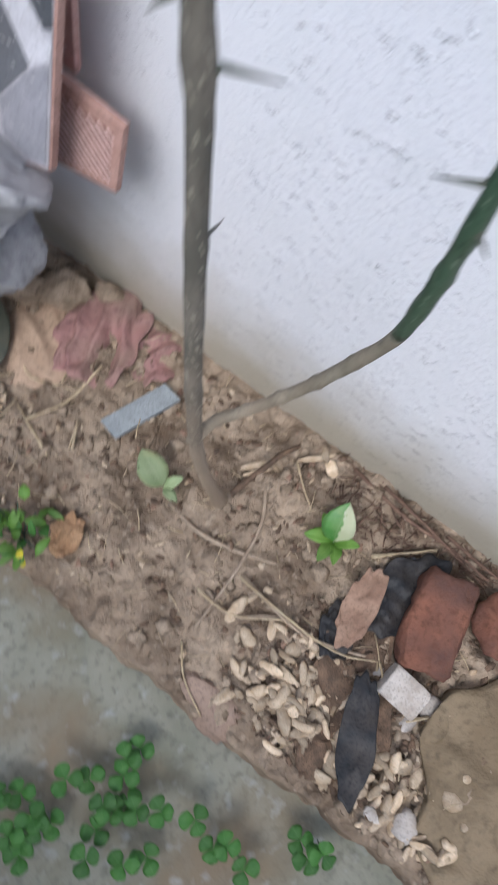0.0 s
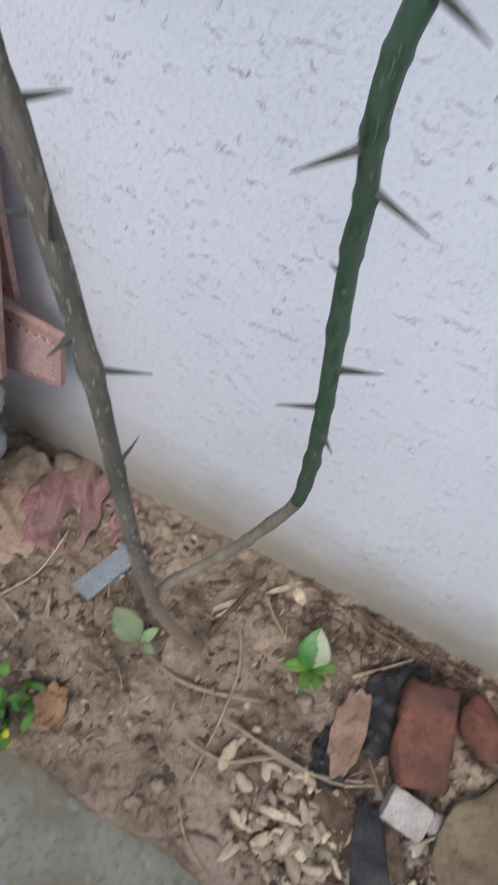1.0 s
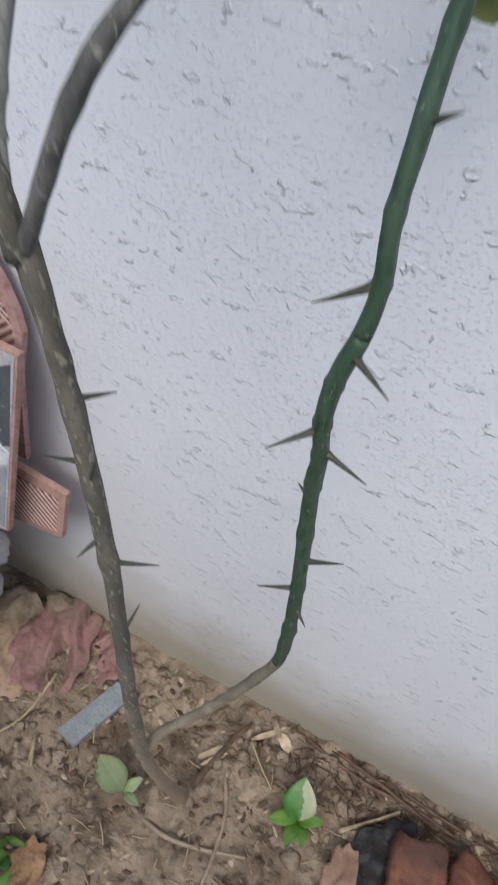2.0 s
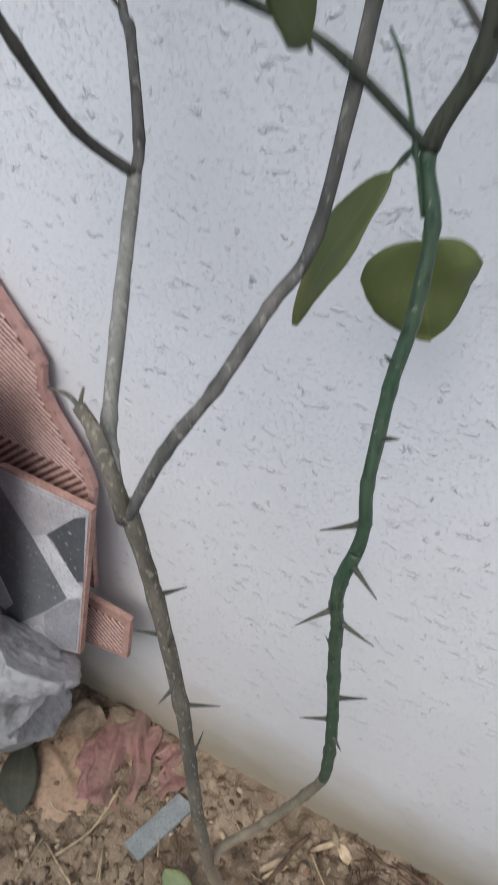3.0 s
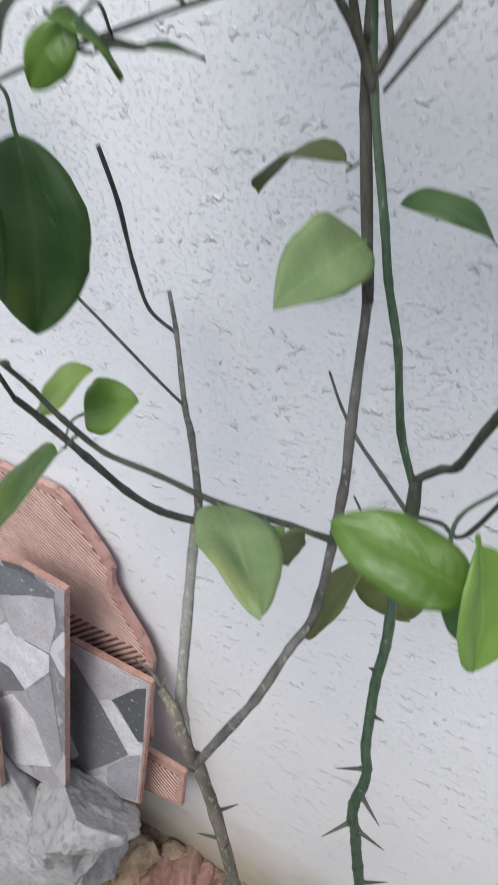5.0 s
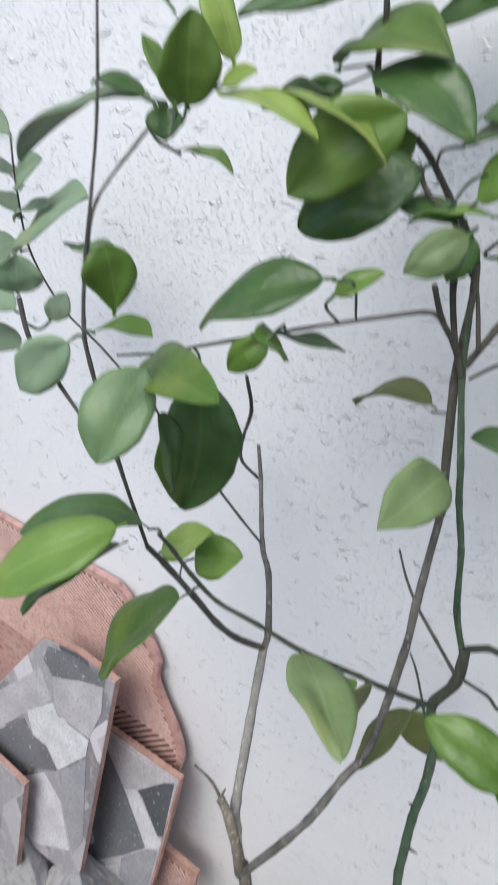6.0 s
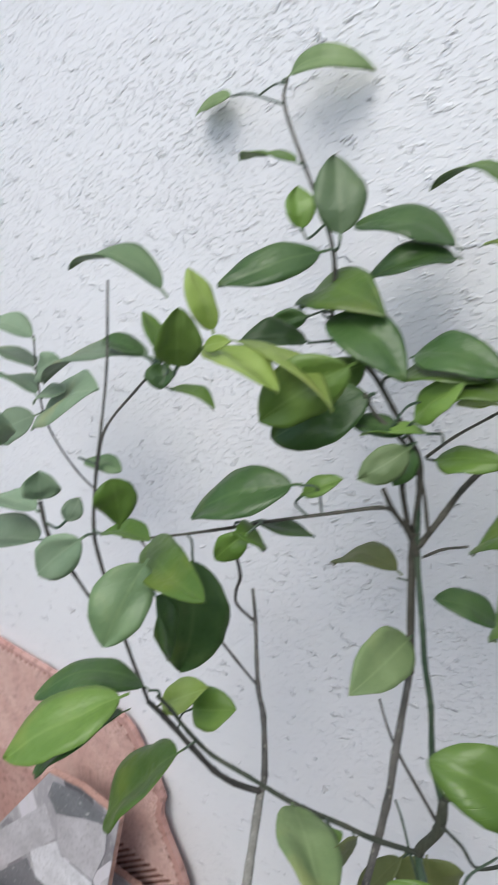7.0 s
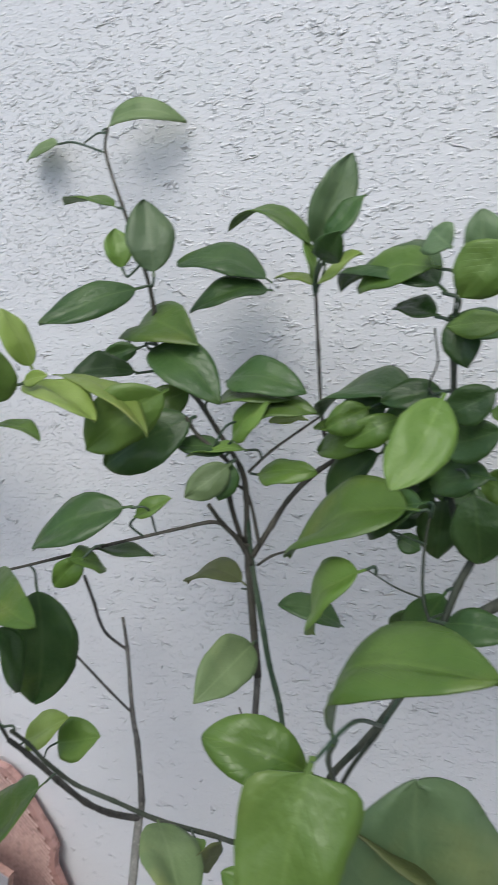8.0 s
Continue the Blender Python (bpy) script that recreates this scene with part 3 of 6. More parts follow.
def facing(base, tip, normal):
    x = (Vector(tip) - Vector(base)).normalized()
    z = Vector(normal)
    z = (z - x * z.dot(x)).normalized()
    y = z.cross(x)
    return Matrix((x, y, z)).transposed().to_4x4()


def leaf(base, tip, width, normal, tone, arch, fold, blunt=1.0):
    base, tip = Vector(base), Vector(tip)
    ln = (tip - base).length
    bm = blade(ln, width, arch, fold, base.x * 91 + tip.z * 57, 8, 20, blunt=blunt)
    ob = part("leaf", bm, LEAVES[tone], tree, ("", "", "pale green leaf", "young yellow-green leaf", "olive green leaf", "grey-green leaf with haze in its colour", "dull grey-green leaf", "green leaf paled by haze in its colour")[tone])
    ob.matrix_basis = Matrix.Translation(base - ROOT) @ facing(base, tip, normal)
    return ob


# main grey-brown stem and its broken end
stem("main_stem", "grey-brown bark flecked with lichen and caked with mud below", bark, 0.0155, 0.0049, [(-0.020, 0.360, -0.030), (-0.012, 0.360, 0.059), (-0.005, 0.349, 0.151), (0.003, 0.332, 0.301), (0.015, 0.315, 0.500), (0.033, 0.308, 0.699), (0.039, 0.319, 0.854), (0.042, 0.326, 0.943), (0.039, 0.335, 1.058), (0.038, 0.336, 1.140)])
stem("broken_end", "", bark, 0.0048, 0.0034, [(0.036, 0.334, 1.130), (0.035, 0.335, 1.157), (0.021, 0.345, 1.175), (0.010, 0.350, 1.183)])
stem("snag", "", bark, 0.0017, 0.0008, [(0.021, 0.345, 1.175), (-0.006, 0.360, 1.176), (-0.034, 0.370, 1.166)])
stem("snag", "", bark, 0.0013, 0.0006, [(0.010, 0.350, 1.183), (0.015, 0.352, 1.195)])
stem("pale_stem", "pale grey bark", bark, 0.0046, 0.0034, [(0.033, 0.337, 1.155), (0.027, 0.345, 1.164), (0.017, 0.360, 1.170), (0.007, 0.400, 1.217), (-0.002, 0.438, 1.260)])
stem("pale_stem_top", "", bark, 0.0032, 0.0016, [(-0.002, 0.438, 1.260), (-0.001, 0.445, 1.274), (-0.011, 0.465, 1.315), (-0.037, 0.495, 1.316), (-0.059, 0.530, 1.359), (-0.069, 0.544, 1.385)])
stem("wall_twig", "", bark, 0.0016, 0.0011, [(-0.062, 0.533, 1.355), (-0.071, 0.520, 1.380), (-0.029, 0.470, 1.437), (0.018, 0.420, 1.492), (0.024, 0.410, 1.521)])
stem("side_stem", "grey bark", bark, 0.0033, 0.0024, [(0.036, 0.334, 1.128), (0.068, 0.338, 1.185), (0.088, 0.355, 1.215), (0.103, 0.378, 1.244), (0.115, 0.395, 1.267), (0.129, 0.412, 1.345), (0.133, 0.420, 1.386), (0.140, 0.430, 1.448)])
stem("side_stem_top", "dark grey-green bark", bark, 0.0026, 0.0026, [(0.140, 0.430, 1.448), (0.138, 0.441, 1.526), (0.142, 0.437, 1.547)])
# green thorny stem
GREEN = [(0.018, 0.308, 0.560), (0.024, 0.316, 0.578), (0.031, 0.331, 0.587), (0.048, 0.346, 0.605), (0.070, 0.360, 0.640), (0.090, 0.370, 0.680), (0.108, 0.377, 0.725), (0.124, 0.381, 0.775), (0.130, 0.380, 0.843), (0.132, 0.380, 0.906), (0.131, 0.383, 0.960), (0.131, 0.384, 1.003), (0.133, 0.382, 1.030), (0.133, 0.379, 1.055), (0.135, 0.380, 1.078), (0.141, 0.385, 1.101), (0.144, 0.387, 1.123), (0.143, 0.390, 1.148), (0.145, 0.405, 1.196), (0.149, 0.415, 1.226), (0.150, 0.425, 1.263), (0.144, 0.431, 1.289), (0.158, 0.432, 1.319), (0.162, 0.432, 1.351)]
stem("green_stem_base", "brown older bark smeared with dried mud", old_bark, 0.0052, 0.0046, GREEN, (0, 7))
# dark line across the soil from the stem's foot to the wall
stem("ground_strand", "dark brown strand lying on the soil", mulch_mat, 0.0065, 0.0042, [(-0.020, 0.360, -0.005), (-0.010, 0.367, 0.022), (-0.002, 0.406, 0.030), (0.011, 0.452, 0.034), (0.020, 0.491, 0.030), (0.031, 0.520, 0.018)])
stem("green_stem", "glossy dark green bark", green, 0.0047, 0.0037, GREEN, (7, 15))
stem("green_stem_top", "", green, 0.0036, 0.0032, GREEN, (15, 21))
stem("green_stem_joint", "brown-green bark with grey streaks", joint_bark, 0.0036, 0.0036, GREEN, (21, 23))
stem("upper_green_stem", "", green, 0.0021, 0.0018, [(0.160, 0.432, 1.348), (0.154, 0.432, 1.380), (0.153, 0.432, 1.425), (0.149, 0.432, 1.458), (0.148, 0.432, 1.482), (0.143, 0.437, 1.531), (0.144, 0.437, 1.571)])
stem("long_branch", "dark green-brown bark", green, 0.0019, 0.0013, [(0.144, 0.431, 1.289), (0.124, 0.400, 1.324), (0.109, 0.390, 1.337), (0.077, 0.375, 1.355), (0.053, 0.362, 1.377), (0.027, 0.356, 1.389), (0.019, 0.345, 1.415), (0.012, 0.340, 1.434), (0.013, 0.330, 1.453)])
stem("upright_twig", "", bark, 0.0013, 0.0006, [(-0.027, 0.355, 1.412), (-0.009, 0.330, 1.492), (0.003, 0.314, 1.561), (0.003, 0.315, 1.581), (0.007, 0.320, 1.610), (0.013, 0.325, 1.638), (0.019, 0.330, 1.668), (0.025, 0.335, 1.711)])
stem("upright_twig", "", bark, 0.0009, 0.0006, [(0.007, 0.320, 1.610), (0.008, 0.331, 1.632), (0.027, 0.340, 1.653), (0.040, 0.345, 1.665)])
stem("dark_branch", "dark bark", bark, 0.0030, 0.0019, [(-0.002, 0.438, 1.260), (-0.011, 0.415, 1.287), (-0.007, 0.390, 1.326), (-0.006, 0.370, 1.367), (-0.021, 0.362, 1.395), (-0.027, 0.355, 1.412)])
stem("wall_branch", "", bark, 0.0013, 0.0007, [(-0.037, 0.495, 1.316), (-0.055, 0.490, 1.342), (-0.107, 0.482, 1.411), (-0.186, 0.488, 1.475), (-0.234, 0.490, 1.508), (-0.229, 0.465, 1.565), (-0.194, 0.440, 1.621), (-0.182, 0.436, 1.656)])
stem("twig", "", bark, 0.0013, 0.0008, [(-0.029, 0.306, 1.592), (-0.028, 0.306, 1.570), (-0.015, 0.308, 1.547), (0.002, 0.310, 1.521), (0.015, 0.310, 1.510)])
stem("dead_twig", "dry brown bark", bark, 0.0014, 0.0007, [(0.158, 0.432, 1.325), (0.141, 0.438, 1.343), (0.125, 0.445, 1.358), (0.114, 0.450, 1.375), (0.106, 0.455, 1.393)])
stem("green_twig", "", green, 0.0010, 0.0007, [(0.146, 0.425, 1.266), (0.140, 0.425, 1.294), (0.132, 0.430, 1.317), (0.125, 0.435, 1.326)])
stem("petiole", "", green, 0.0012, 0.0012, [(0.145, 0.430, 1.289), (0.139, 0.430, 1.289), (0.134, 0.430, 1.284)])
stem("right_branch", "dark green bark", green, 0.0022, 0.0015, [(0.162, 0.432, 1.351), (0.178, 0.420, 1.371), (0.190, 0.405, 1.388), (0.212, 0.375, 1.441), (0.248, 0.360, 1.501), (0.272, 0.370, 1.546), (0.281, 0.380, 1.569), (0.287, 0.390, 1.583), (0.277, 0.400, 1.595), (0.274, 0.400, 1.623), (0.277, 0.400, 1.650), (0.278, 0.400, 1.674), (0.279, 0.390, 1.693)])
stem("right_twig", "", green, 0.0012, 0.0007, [(0.160, 0.432, 1.325), (0.184, 0.400, 1.356), (0.204, 0.370, 1.384), (0.258, 0.268, 1.550), (0.281, 0.249, 1.601)])
stem("right_twig", "", green, 0.0010, 0.0005, [(0.272, 0.370, 1.546), (0.266, 0.375, 1.563), (0.265, 0.385, 1.582), (0.268, 0.390, 1.603)])
stem("right_twig", "", green, 0.0005, 0.0003, [(0.266, 0.375, 1.563), (0.254, 0.372, 1.569), (0.241, 0.370, 1.578)])
stem("right_twig", "", green, 0.0005, 0.0004, [(0.277, 0.400, 1.650), (0.265, 0.410, 1.656), (0.271, 0.400, 1.671), (0.272, 0.390, 1.688)])
# crown above the joint
stem("crown_twig", "", top_bark, 0.0020, 0.0014, [(0.143, 0.437, 1.531), (0.140, 0.430, 1.551), (0.136, 0.420, 1.567), (0.137, 0.405, 1.587)])
stem("crown_twig", "", green, 0.0012, 0.0008, [(0.136, 0.420, 1.567), (0.131, 0.412, 1.572), (0.110, 0.400, 1.570), (0.077, 0.385, 1.565), (0.044, 0.370, 1.559), (0.004, 0.360, 1.550), (-0.023, 0.355, 1.546)])
stem("crown_twig", "", green, 0.0019, 0.0011, [(0.141, 0.437, 1.547), (0.145, 0.437, 1.579), (0.142, 0.440, 1.597), (0.126, 0.445, 1.620), (0.110, 0.450, 1.641), (0.087, 0.455, 1.657), (0.084, 0.455, 1.677), (0.090, 0.450, 1.699), (0.084, 0.455, 1.723), (0.047, 0.495, 1.762), (0.012, 0.535, 1.801), (0.008, 0.548, 1.819)])
stem("crown_twig", "", green, 0.0017, 0.0011, [(0.138, 0.437, 1.547), (0.137, 0.430, 1.581), (0.142, 0.430, 1.601), (0.124, 0.425, 1.623), (0.121, 0.420, 1.636)])
stem("crown_twig", "", green, 0.0013, 0.0008, [(0.150, 0.437, 1.546), (0.145, 0.440, 1.578), (0.138, 0.430, 1.593)])
stem("crown_twig", "", top_bark, 0.0021, 0.0015, [(0.144, 0.437, 1.537), (0.154, 0.450, 1.554), (0.161, 0.465, 1.566), (0.170, 0.484, 1.575), (0.192, 0.480, 1.591), (0.221, 0.460, 1.609), (0.246, 0.440, 1.632)])
stem("crown_twig", "", top_bark, 0.0010, 0.0007, [(0.149, 0.437, 1.596), (0.164, 0.440, 1.609), (0.182, 0.445, 1.621), (0.193, 0.450, 1.628)])
stem("crown_twig", "", green, 0.0009, 0.0007, [(0.147, 0.437, 1.531), (0.161, 0.430, 1.543), (0.180, 0.415, 1.557)])
stem("rosette_twig", "", green, 0.0012, 0.0010, [(0.192, 0.480, 1.591), (0.188, 0.470, 1.610), (0.191, 0.460, 1.632), (0.196, 0.450, 1.668), (0.201, 0.440, 1.703)])
stem("petiole", "", green, 0.0008, 0.0008, [(0.012, 0.535, 1.801), (-0.023, 0.546, 1.814), (-0.043, 0.550, 1.816)])
# leaves of the top twig
leaf((0.008, 0.548, 1.819), (0.070, 0.556, 1.817), 0.022, (0.119, -0.768, 0.629), 6, 0.26, 18)
leaf((-0.041, 0.550, 1.816), (-0.084, 0.557, 1.810), 0.020, (-0.037, -0.591, 0.806), 6, 0.07, 18)
leaf((0.050, 0.485, 1.760), (0.002, 0.490, 1.769), 0.025, (0.172, -0.076, 0.982), 1, 0.07, 18)
leaf((0.097, 0.445, 1.716), (0.089, 0.460, 1.761), 0.030, (0.477, -0.774, 0.417), 5, 0.05, 18)
leaf((0.064, 0.460, 1.721), (0.060, 0.465, 1.747), 0.018, (0.522, -0.793, 0.314), 2, 0.07, 18)
leaf((0.091, 0.440, 1.711), (0.047, 0.394, 1.700), 0.026, (0.495, -0.523, 0.694), 0, 0.10, 18, 1.15)
leaf((0.141, 0.520, 1.700), (0.074, 0.511, 1.722), 0.036, (0.334, -0.348, 0.876), 0, 0.18, 18)
leaf((0.141, 0.520, 1.695), (0.091, 0.490, 1.690), 0.029, (0.198, -0.484, 0.853), 0, 0.15, 18)
leaf((0.059, 0.460, 1.675), (0.129, 0.430, 1.679), 0.038, (-0.207, -0.368, 0.906), 1, 0.20, 18)
leaf((0.060, 0.470, 1.669), (0.033, 0.460, 1.661), 0.015, (0.328, -0.941, 0.079), 0, 0.07, 18)
leaf((0.074, 0.445, 1.657), (0.039, 0.420, 1.663), 0.022, (0.443, -0.408, 0.799), 0, 0.12, 18)
leaf((0.088, 0.440, 1.674), (0.145, 0.420, 1.647), 0.033, (0.210, -0.513, 0.832), 0, 0.12, 18)
leaf((0.054, 0.390, 1.670), (0.129, 0.370, 1.644), 0.024, (0.355, 0.130, 0.926), 3, 0.10, 18)
leaf((0.050, 0.370, 1.671), (0.104, 0.360, 1.653), 0.030, (0.276, -0.003, 0.961), 3, 0.06, 18)
leaf((0.129, 0.395, 1.660), (0.078, 0.378, 1.629), 0.034, (0.351, -0.935, -0.049), 2, 0.05, 18)
leaf((0.125, 0.425, 1.635), (0.069, 0.400, 1.610), 0.036, (0.190, -0.886, 0.423), 0, 0.12, 18)
leaf((0.139, 0.440, 1.652), (0.194, 0.430, 1.650), 0.028, (-0.065, -0.492, 0.868), 0, 0.18, 18)
leaf((0.132, 0.440, 1.641), (0.184, 0.430, 1.646), 0.026, (-0.149, -0.279, 0.949), 1, 0.12, 18)
leaf((0.153, 0.430, 1.632), (0.199, 0.430, 1.638), 0.023, (-0.108, -0.421, 0.901), 1, 0.12, 18)
leaf((0.147, 0.420, 1.608), (0.124, 0.400, 1.593), 0.020, (0.541, -0.751, 0.379), 6, 0.12, 18)
leaf((0.145, 0.425, 1.607), (0.141, 0.410, 1.588), 0.018, (0.541, -0.751, 0.379), 0, 0.10, 18)
leaf((0.141, 0.430, 1.611), (0.109, 0.420, 1.619), 0.017, (0.328, -0.405, 0.853), 0, 0.07, 18)
leaf((0.154, 0.430, 1.613), (0.117, 0.420, 1.612), 0.019, (-0.025, 0.005, 1.000), 2, 0.07, 18)
leaf((0.144, 0.430, 1.618), (0.175, 0.420, 1.645), 0.021, (-0.566, -0.735, 0.372), 2, 0.07, 18)
leaf((0.109, 0.450, 1.645), (0.082, 0.430, 1.637), 0.021, (0.539, -0.810, 0.230), 1, 0.07, 18)
leaf((0.186, 0.450, 1.626), (0.165, 0.440, 1.628), 0.012, (0.210, -0.179, 0.961), 3, 0.07, 18)
leaf((0.098, 0.385, 1.592), (0.027, 0.366, 1.567), 0.034, (-0.116, -0.619, 0.777), 0, 0.15, 18)
leaf((0.093, 0.390, 1.582), (0.116, 0.398, 1.593), 0.013, (-0.071, -0.760, 0.646), 2, 0.07, 18)
leaf((0.122, 0.463, 1.497), (0.060, 0.479, 1.483), 0.032, (-0.227, 0.011, 0.974), 4, 0.18, 18)
leaf((0.141, 0.430, 1.476), (0.130, 0.368, 1.474), 0.032, (0.601, -0.497, 0.626), 6, 0.12, 18)
leaf((0.054, 0.385, 1.558), (0.095, 0.400, 1.552), 0.022, (0.057, 0.214, 0.975), 0, 0.07, 18)
leaf((0.073, 0.350, 1.573), (0.073, 0.380, 1.550), 0.019, (0.750, 0.398, 0.528), 1, 0.07, 18)
leaf((0.077, 0.360, 1.570), (0.058, 0.350, 1.553), 0.016, (0.345, -0.927, 0.150), 1, 0.07, 18)
leaf((0.004, 0.356, 1.551), (0.088, 0.303, 1.563), 0.027, (0.180, -0.620, 0.760), 1, 0.08, 24)
leaf((0.027, 0.365, 1.543), (0.013, 0.352, 1.456), 0.047, (0.681, -0.732, 0.007), 0, 0.06, 18)
leaf((0.150, 0.445, 1.591), (0.192, 0.440, 1.598), 0.021, (-0.188, -0.497, 0.847), 1, 0.12, 18)
# rosette
leaf((0.199, 0.444, 1.722), (0.221, 0.458, 1.768), 0.022, (0.62, -0.72, 0.30), 5, 0.12, 24)
leaf((0.210, 0.435, 1.723), (0.231, 0.440, 1.747), 0.016, (-0.286, -0.856, 0.430), 0, 0.12, 18)
leaf((0.203, 0.440, 1.721), (0.144, 0.460, 1.742), 0.020, (0.266, -0.197, 0.943), 1, 0.25, 18)
leaf((0.210, 0.430, 1.717), (0.226, 0.410, 1.731), 0.015, (-0.277, -0.695, -0.663), 0, 0.07, 18)
leaf((0.202, 0.440, 1.705), (0.230, 0.430, 1.720), 0.017, (-0.544, -0.385, 0.746), 3, 0.07, 18)
leaf((0.201, 0.440, 1.704), (0.174, 0.450, 1.710), 0.015, (0.180, -0.118, 0.977), 3, 0.07, 18)
leaf((0.200, 0.440, 1.706), (0.197, 0.440, 1.728), 0.011, (0.981, -0.139, 0.136), 2, 0.07, 18)
# leaves on the right
leaf((0.277, 0.380, 1.714), (0.235, 0.400, 1.707), 0.023, (-0.386, -0.531, 0.755), 1, 0.15, 18)
leaf((0.279, 0.380, 1.704), (0.221, 0.420, 1.707), 0.035, (-0.112, -0.249, 0.962), 0, 0.18, 18)
leaf((0.283, 0.370, 1.722), (0.274, 0.380, 1.729), 0.015, (-0.337, -0.728, 0.596), 5, 0.07, 18)
leaf((0.296, 0.360, 1.715), (0.295, 0.360, 1.735), 0.014, (0.119, -0.993, 0.005), 5, 0.07, 18)
leaf((0.306, 0.340, 1.725), (0.290, 0.340, 1.707), 0.020, (0.119, -0.984, 0.130), 2, 0.06, 18)
leaf((0.279, 0.390, 1.693), (0.304, 0.370, 1.687), 0.016, (-0.201, -0.520, 0.830), 0, 0.07, 18)
leaf((0.279, 0.390, 1.693), (0.287, 0.380, 1.673), 0.016, (0.046, -0.882, 0.469), 0, 0.07, 18)
leaf((0.274, 0.390, 1.693), (0.251, 0.410, 1.696), 0.016, (-0.151, -0.322, 0.935), 0, 0.07, 18)
leaf((0.304, 0.360, 1.695), (0.282, 0.360, 1.694), 0.011, (-0.024, -0.890, 0.456), 2, 0.07, 18)
leaf((0.286, 0.330, 1.676), (0.273, 0.300, 1.651), 0.021, (0.353, -0.613, 0.707), 2, 0.06, 18, 1.00)
leaf((0.257, 0.420, 1.646), (0.189, 0.460, 1.629), 0.040, (-0.291, -0.089, 0.953), 0, 0.15, 18)
leaf((0.225, 0.450, 1.627), (0.189, 0.450, 1.621), 0.018, (-0.154, -0.391, 0.908), 2, 0.07, 18)
leaf((0.234, 0.450, 1.618), (0.185, 0.460, 1.603), 0.026, (-0.343, -0.726, 0.597), 1, 0.12, 18)
leaf((0.230, 0.450, 1.608), (0.191, 0.460, 1.568), 0.029, (-0.576, -0.720, 0.387), 0, 0.07, 18)
leaf((0.299, 0.380, 1.664), (0.276, 0.380, 1.652), 0.017, (-0.089, -0.982, 0.169), 0, 0.12, 18)
leaf((0.302, 0.380, 1.647), (0.273, 0.390, 1.635), 0.020, (-0.377, -0.912, 0.162), 0, 0.12, 18)
leaf((0.276, 0.400, 1.634), (0.244, 0.420, 1.604), 0.024, (-0.704, -0.618, 0.349), 0, 0.12, 18)
leaf((0.298, 0.380, 1.624), (0.265, 0.400, 1.611), 0.020, (-0.576, -0.530, 0.623), 0, 0.12, 18)
leaf((0.274, 0.410, 1.610), (0.237, 0.430, 1.583), 0.025, (-0.667, -0.563, 0.488), 0, 0.12, 18)
leaf((0.288, 0.380, 1.618), (0.291, 0.380, 1.582), 0.025, (0.165, -0.986, 0.012), 0, 0.06, 18)
leaf((0.271, 0.410, 1.601), (0.266, 0.410, 1.565), 0.021, (0.112, -0.994, -0.016), 0, 0.06, 18)
leaf((0.264, 0.385, 1.604), (0.185, 0.400, 1.564), 0.054, (-0.472, -0.222, 0.853), 1, 0.12, 18)
leaf((0.267, 0.390, 1.606), (0.227, 0.420, 1.576), 0.029, (-0.726, -0.437, 0.531), 0, 0.12, 18)
leaf((0.248, 0.400, 1.581), (0.260, 0.400, 1.575), 0.011, (0.236, -0.860, 0.452), 0, 0.07, 18)
leaf((0.241, 0.370, 1.578), (0.201, 0.385, 1.525), 0.034, (-0.783, -0.404, 0.473), 2, 0.15, 18)
leaf((0.180, 0.497, 1.450), (0.141, 0.474, 1.479), 0.029, (0.545, -0.015, 0.838), 0, 0.15, 18)
leaf((0.276, 0.380, 1.566), (0.253, 0.390, 1.529), 0.023, (-0.274, -0.957, -0.092), 0, 0.09, 18)
leaf((0.259, 0.400, 1.542), (0.244, 0.410, 1.511), 0.020, (-0.238, -0.952, -0.190), 0, 0.07, 18)
leaf((0.280, 0.350, 1.568), (0.308, 0.340, 1.576), 0.016, (-0.399, -0.600, 0.694), 0, 0.12, 18)
leaf((0.272, 0.370, 1.552), (0.289, 0.370, 1.540), 0.012, (0.321, -0.822, 0.470), 0, 0.07, 18)
leaf((0.248, 0.425, 1.637), (0.219, 0.415, 1.624), 0.017, (0.196, -0.939, 0.282), 1, 0.12, 18)
leaf((0.237, 0.441, 1.638), (0.212, 0.431, 1.639), 0.020, (0.364, -0.890, 0.274), 0, 0.12, 18)
leaf((0.286, 0.440, 1.585), (0.258, 0.430, 1.575), 0.022, (0.168, -0.885, 0.435), 0, 0.12, 18)
leaf((0.262, 0.435, 1.636), (0.238, 0.425, 1.636), 0.019, (0.375, -0.880, 0.294), 0, 0.12, 18)
leaf((0.231, 0.423, 1.594), (0.211, 0.413, 1.586), 0.013, (0.263, -0.878, 0.399), 0, 0.12, 18)
leaf((0.255, 0.443, 1.592), (0.290, 0.433, 1.587), 0.018, (-0.018, -0.465, 0.885), 0, 0.12, 18)
leaf((0.270, 0.437, 1.625), (0.243, 0.427, 1.618), 0.016, (0.245, -0.907, 0.344), 1, 0.12, 18)
leaf((0.288, 0.444, 1.635), (0.312, 0.434, 1.636), 0.013, (-0.287, -0.637, 0.715), 1, 0.12, 18)
leaf((0.225, 0.438, 1.589), (0.263, 0.428, 1.589), 0.020, (-0.156, -0.559, 0.814), 0, 0.12, 18)
leaf((0.232, 0.423, 1.643), (0.210, 0.413, 1.633), 0.018, (0.294, -0.912, 0.287), 1, 0.12, 18)
leaf((0.258, 0.453, 1.571), (0.230, 0.443, 1.565), 0.015, (0.039, -0.605, 0.795), 0, 0.12, 18)
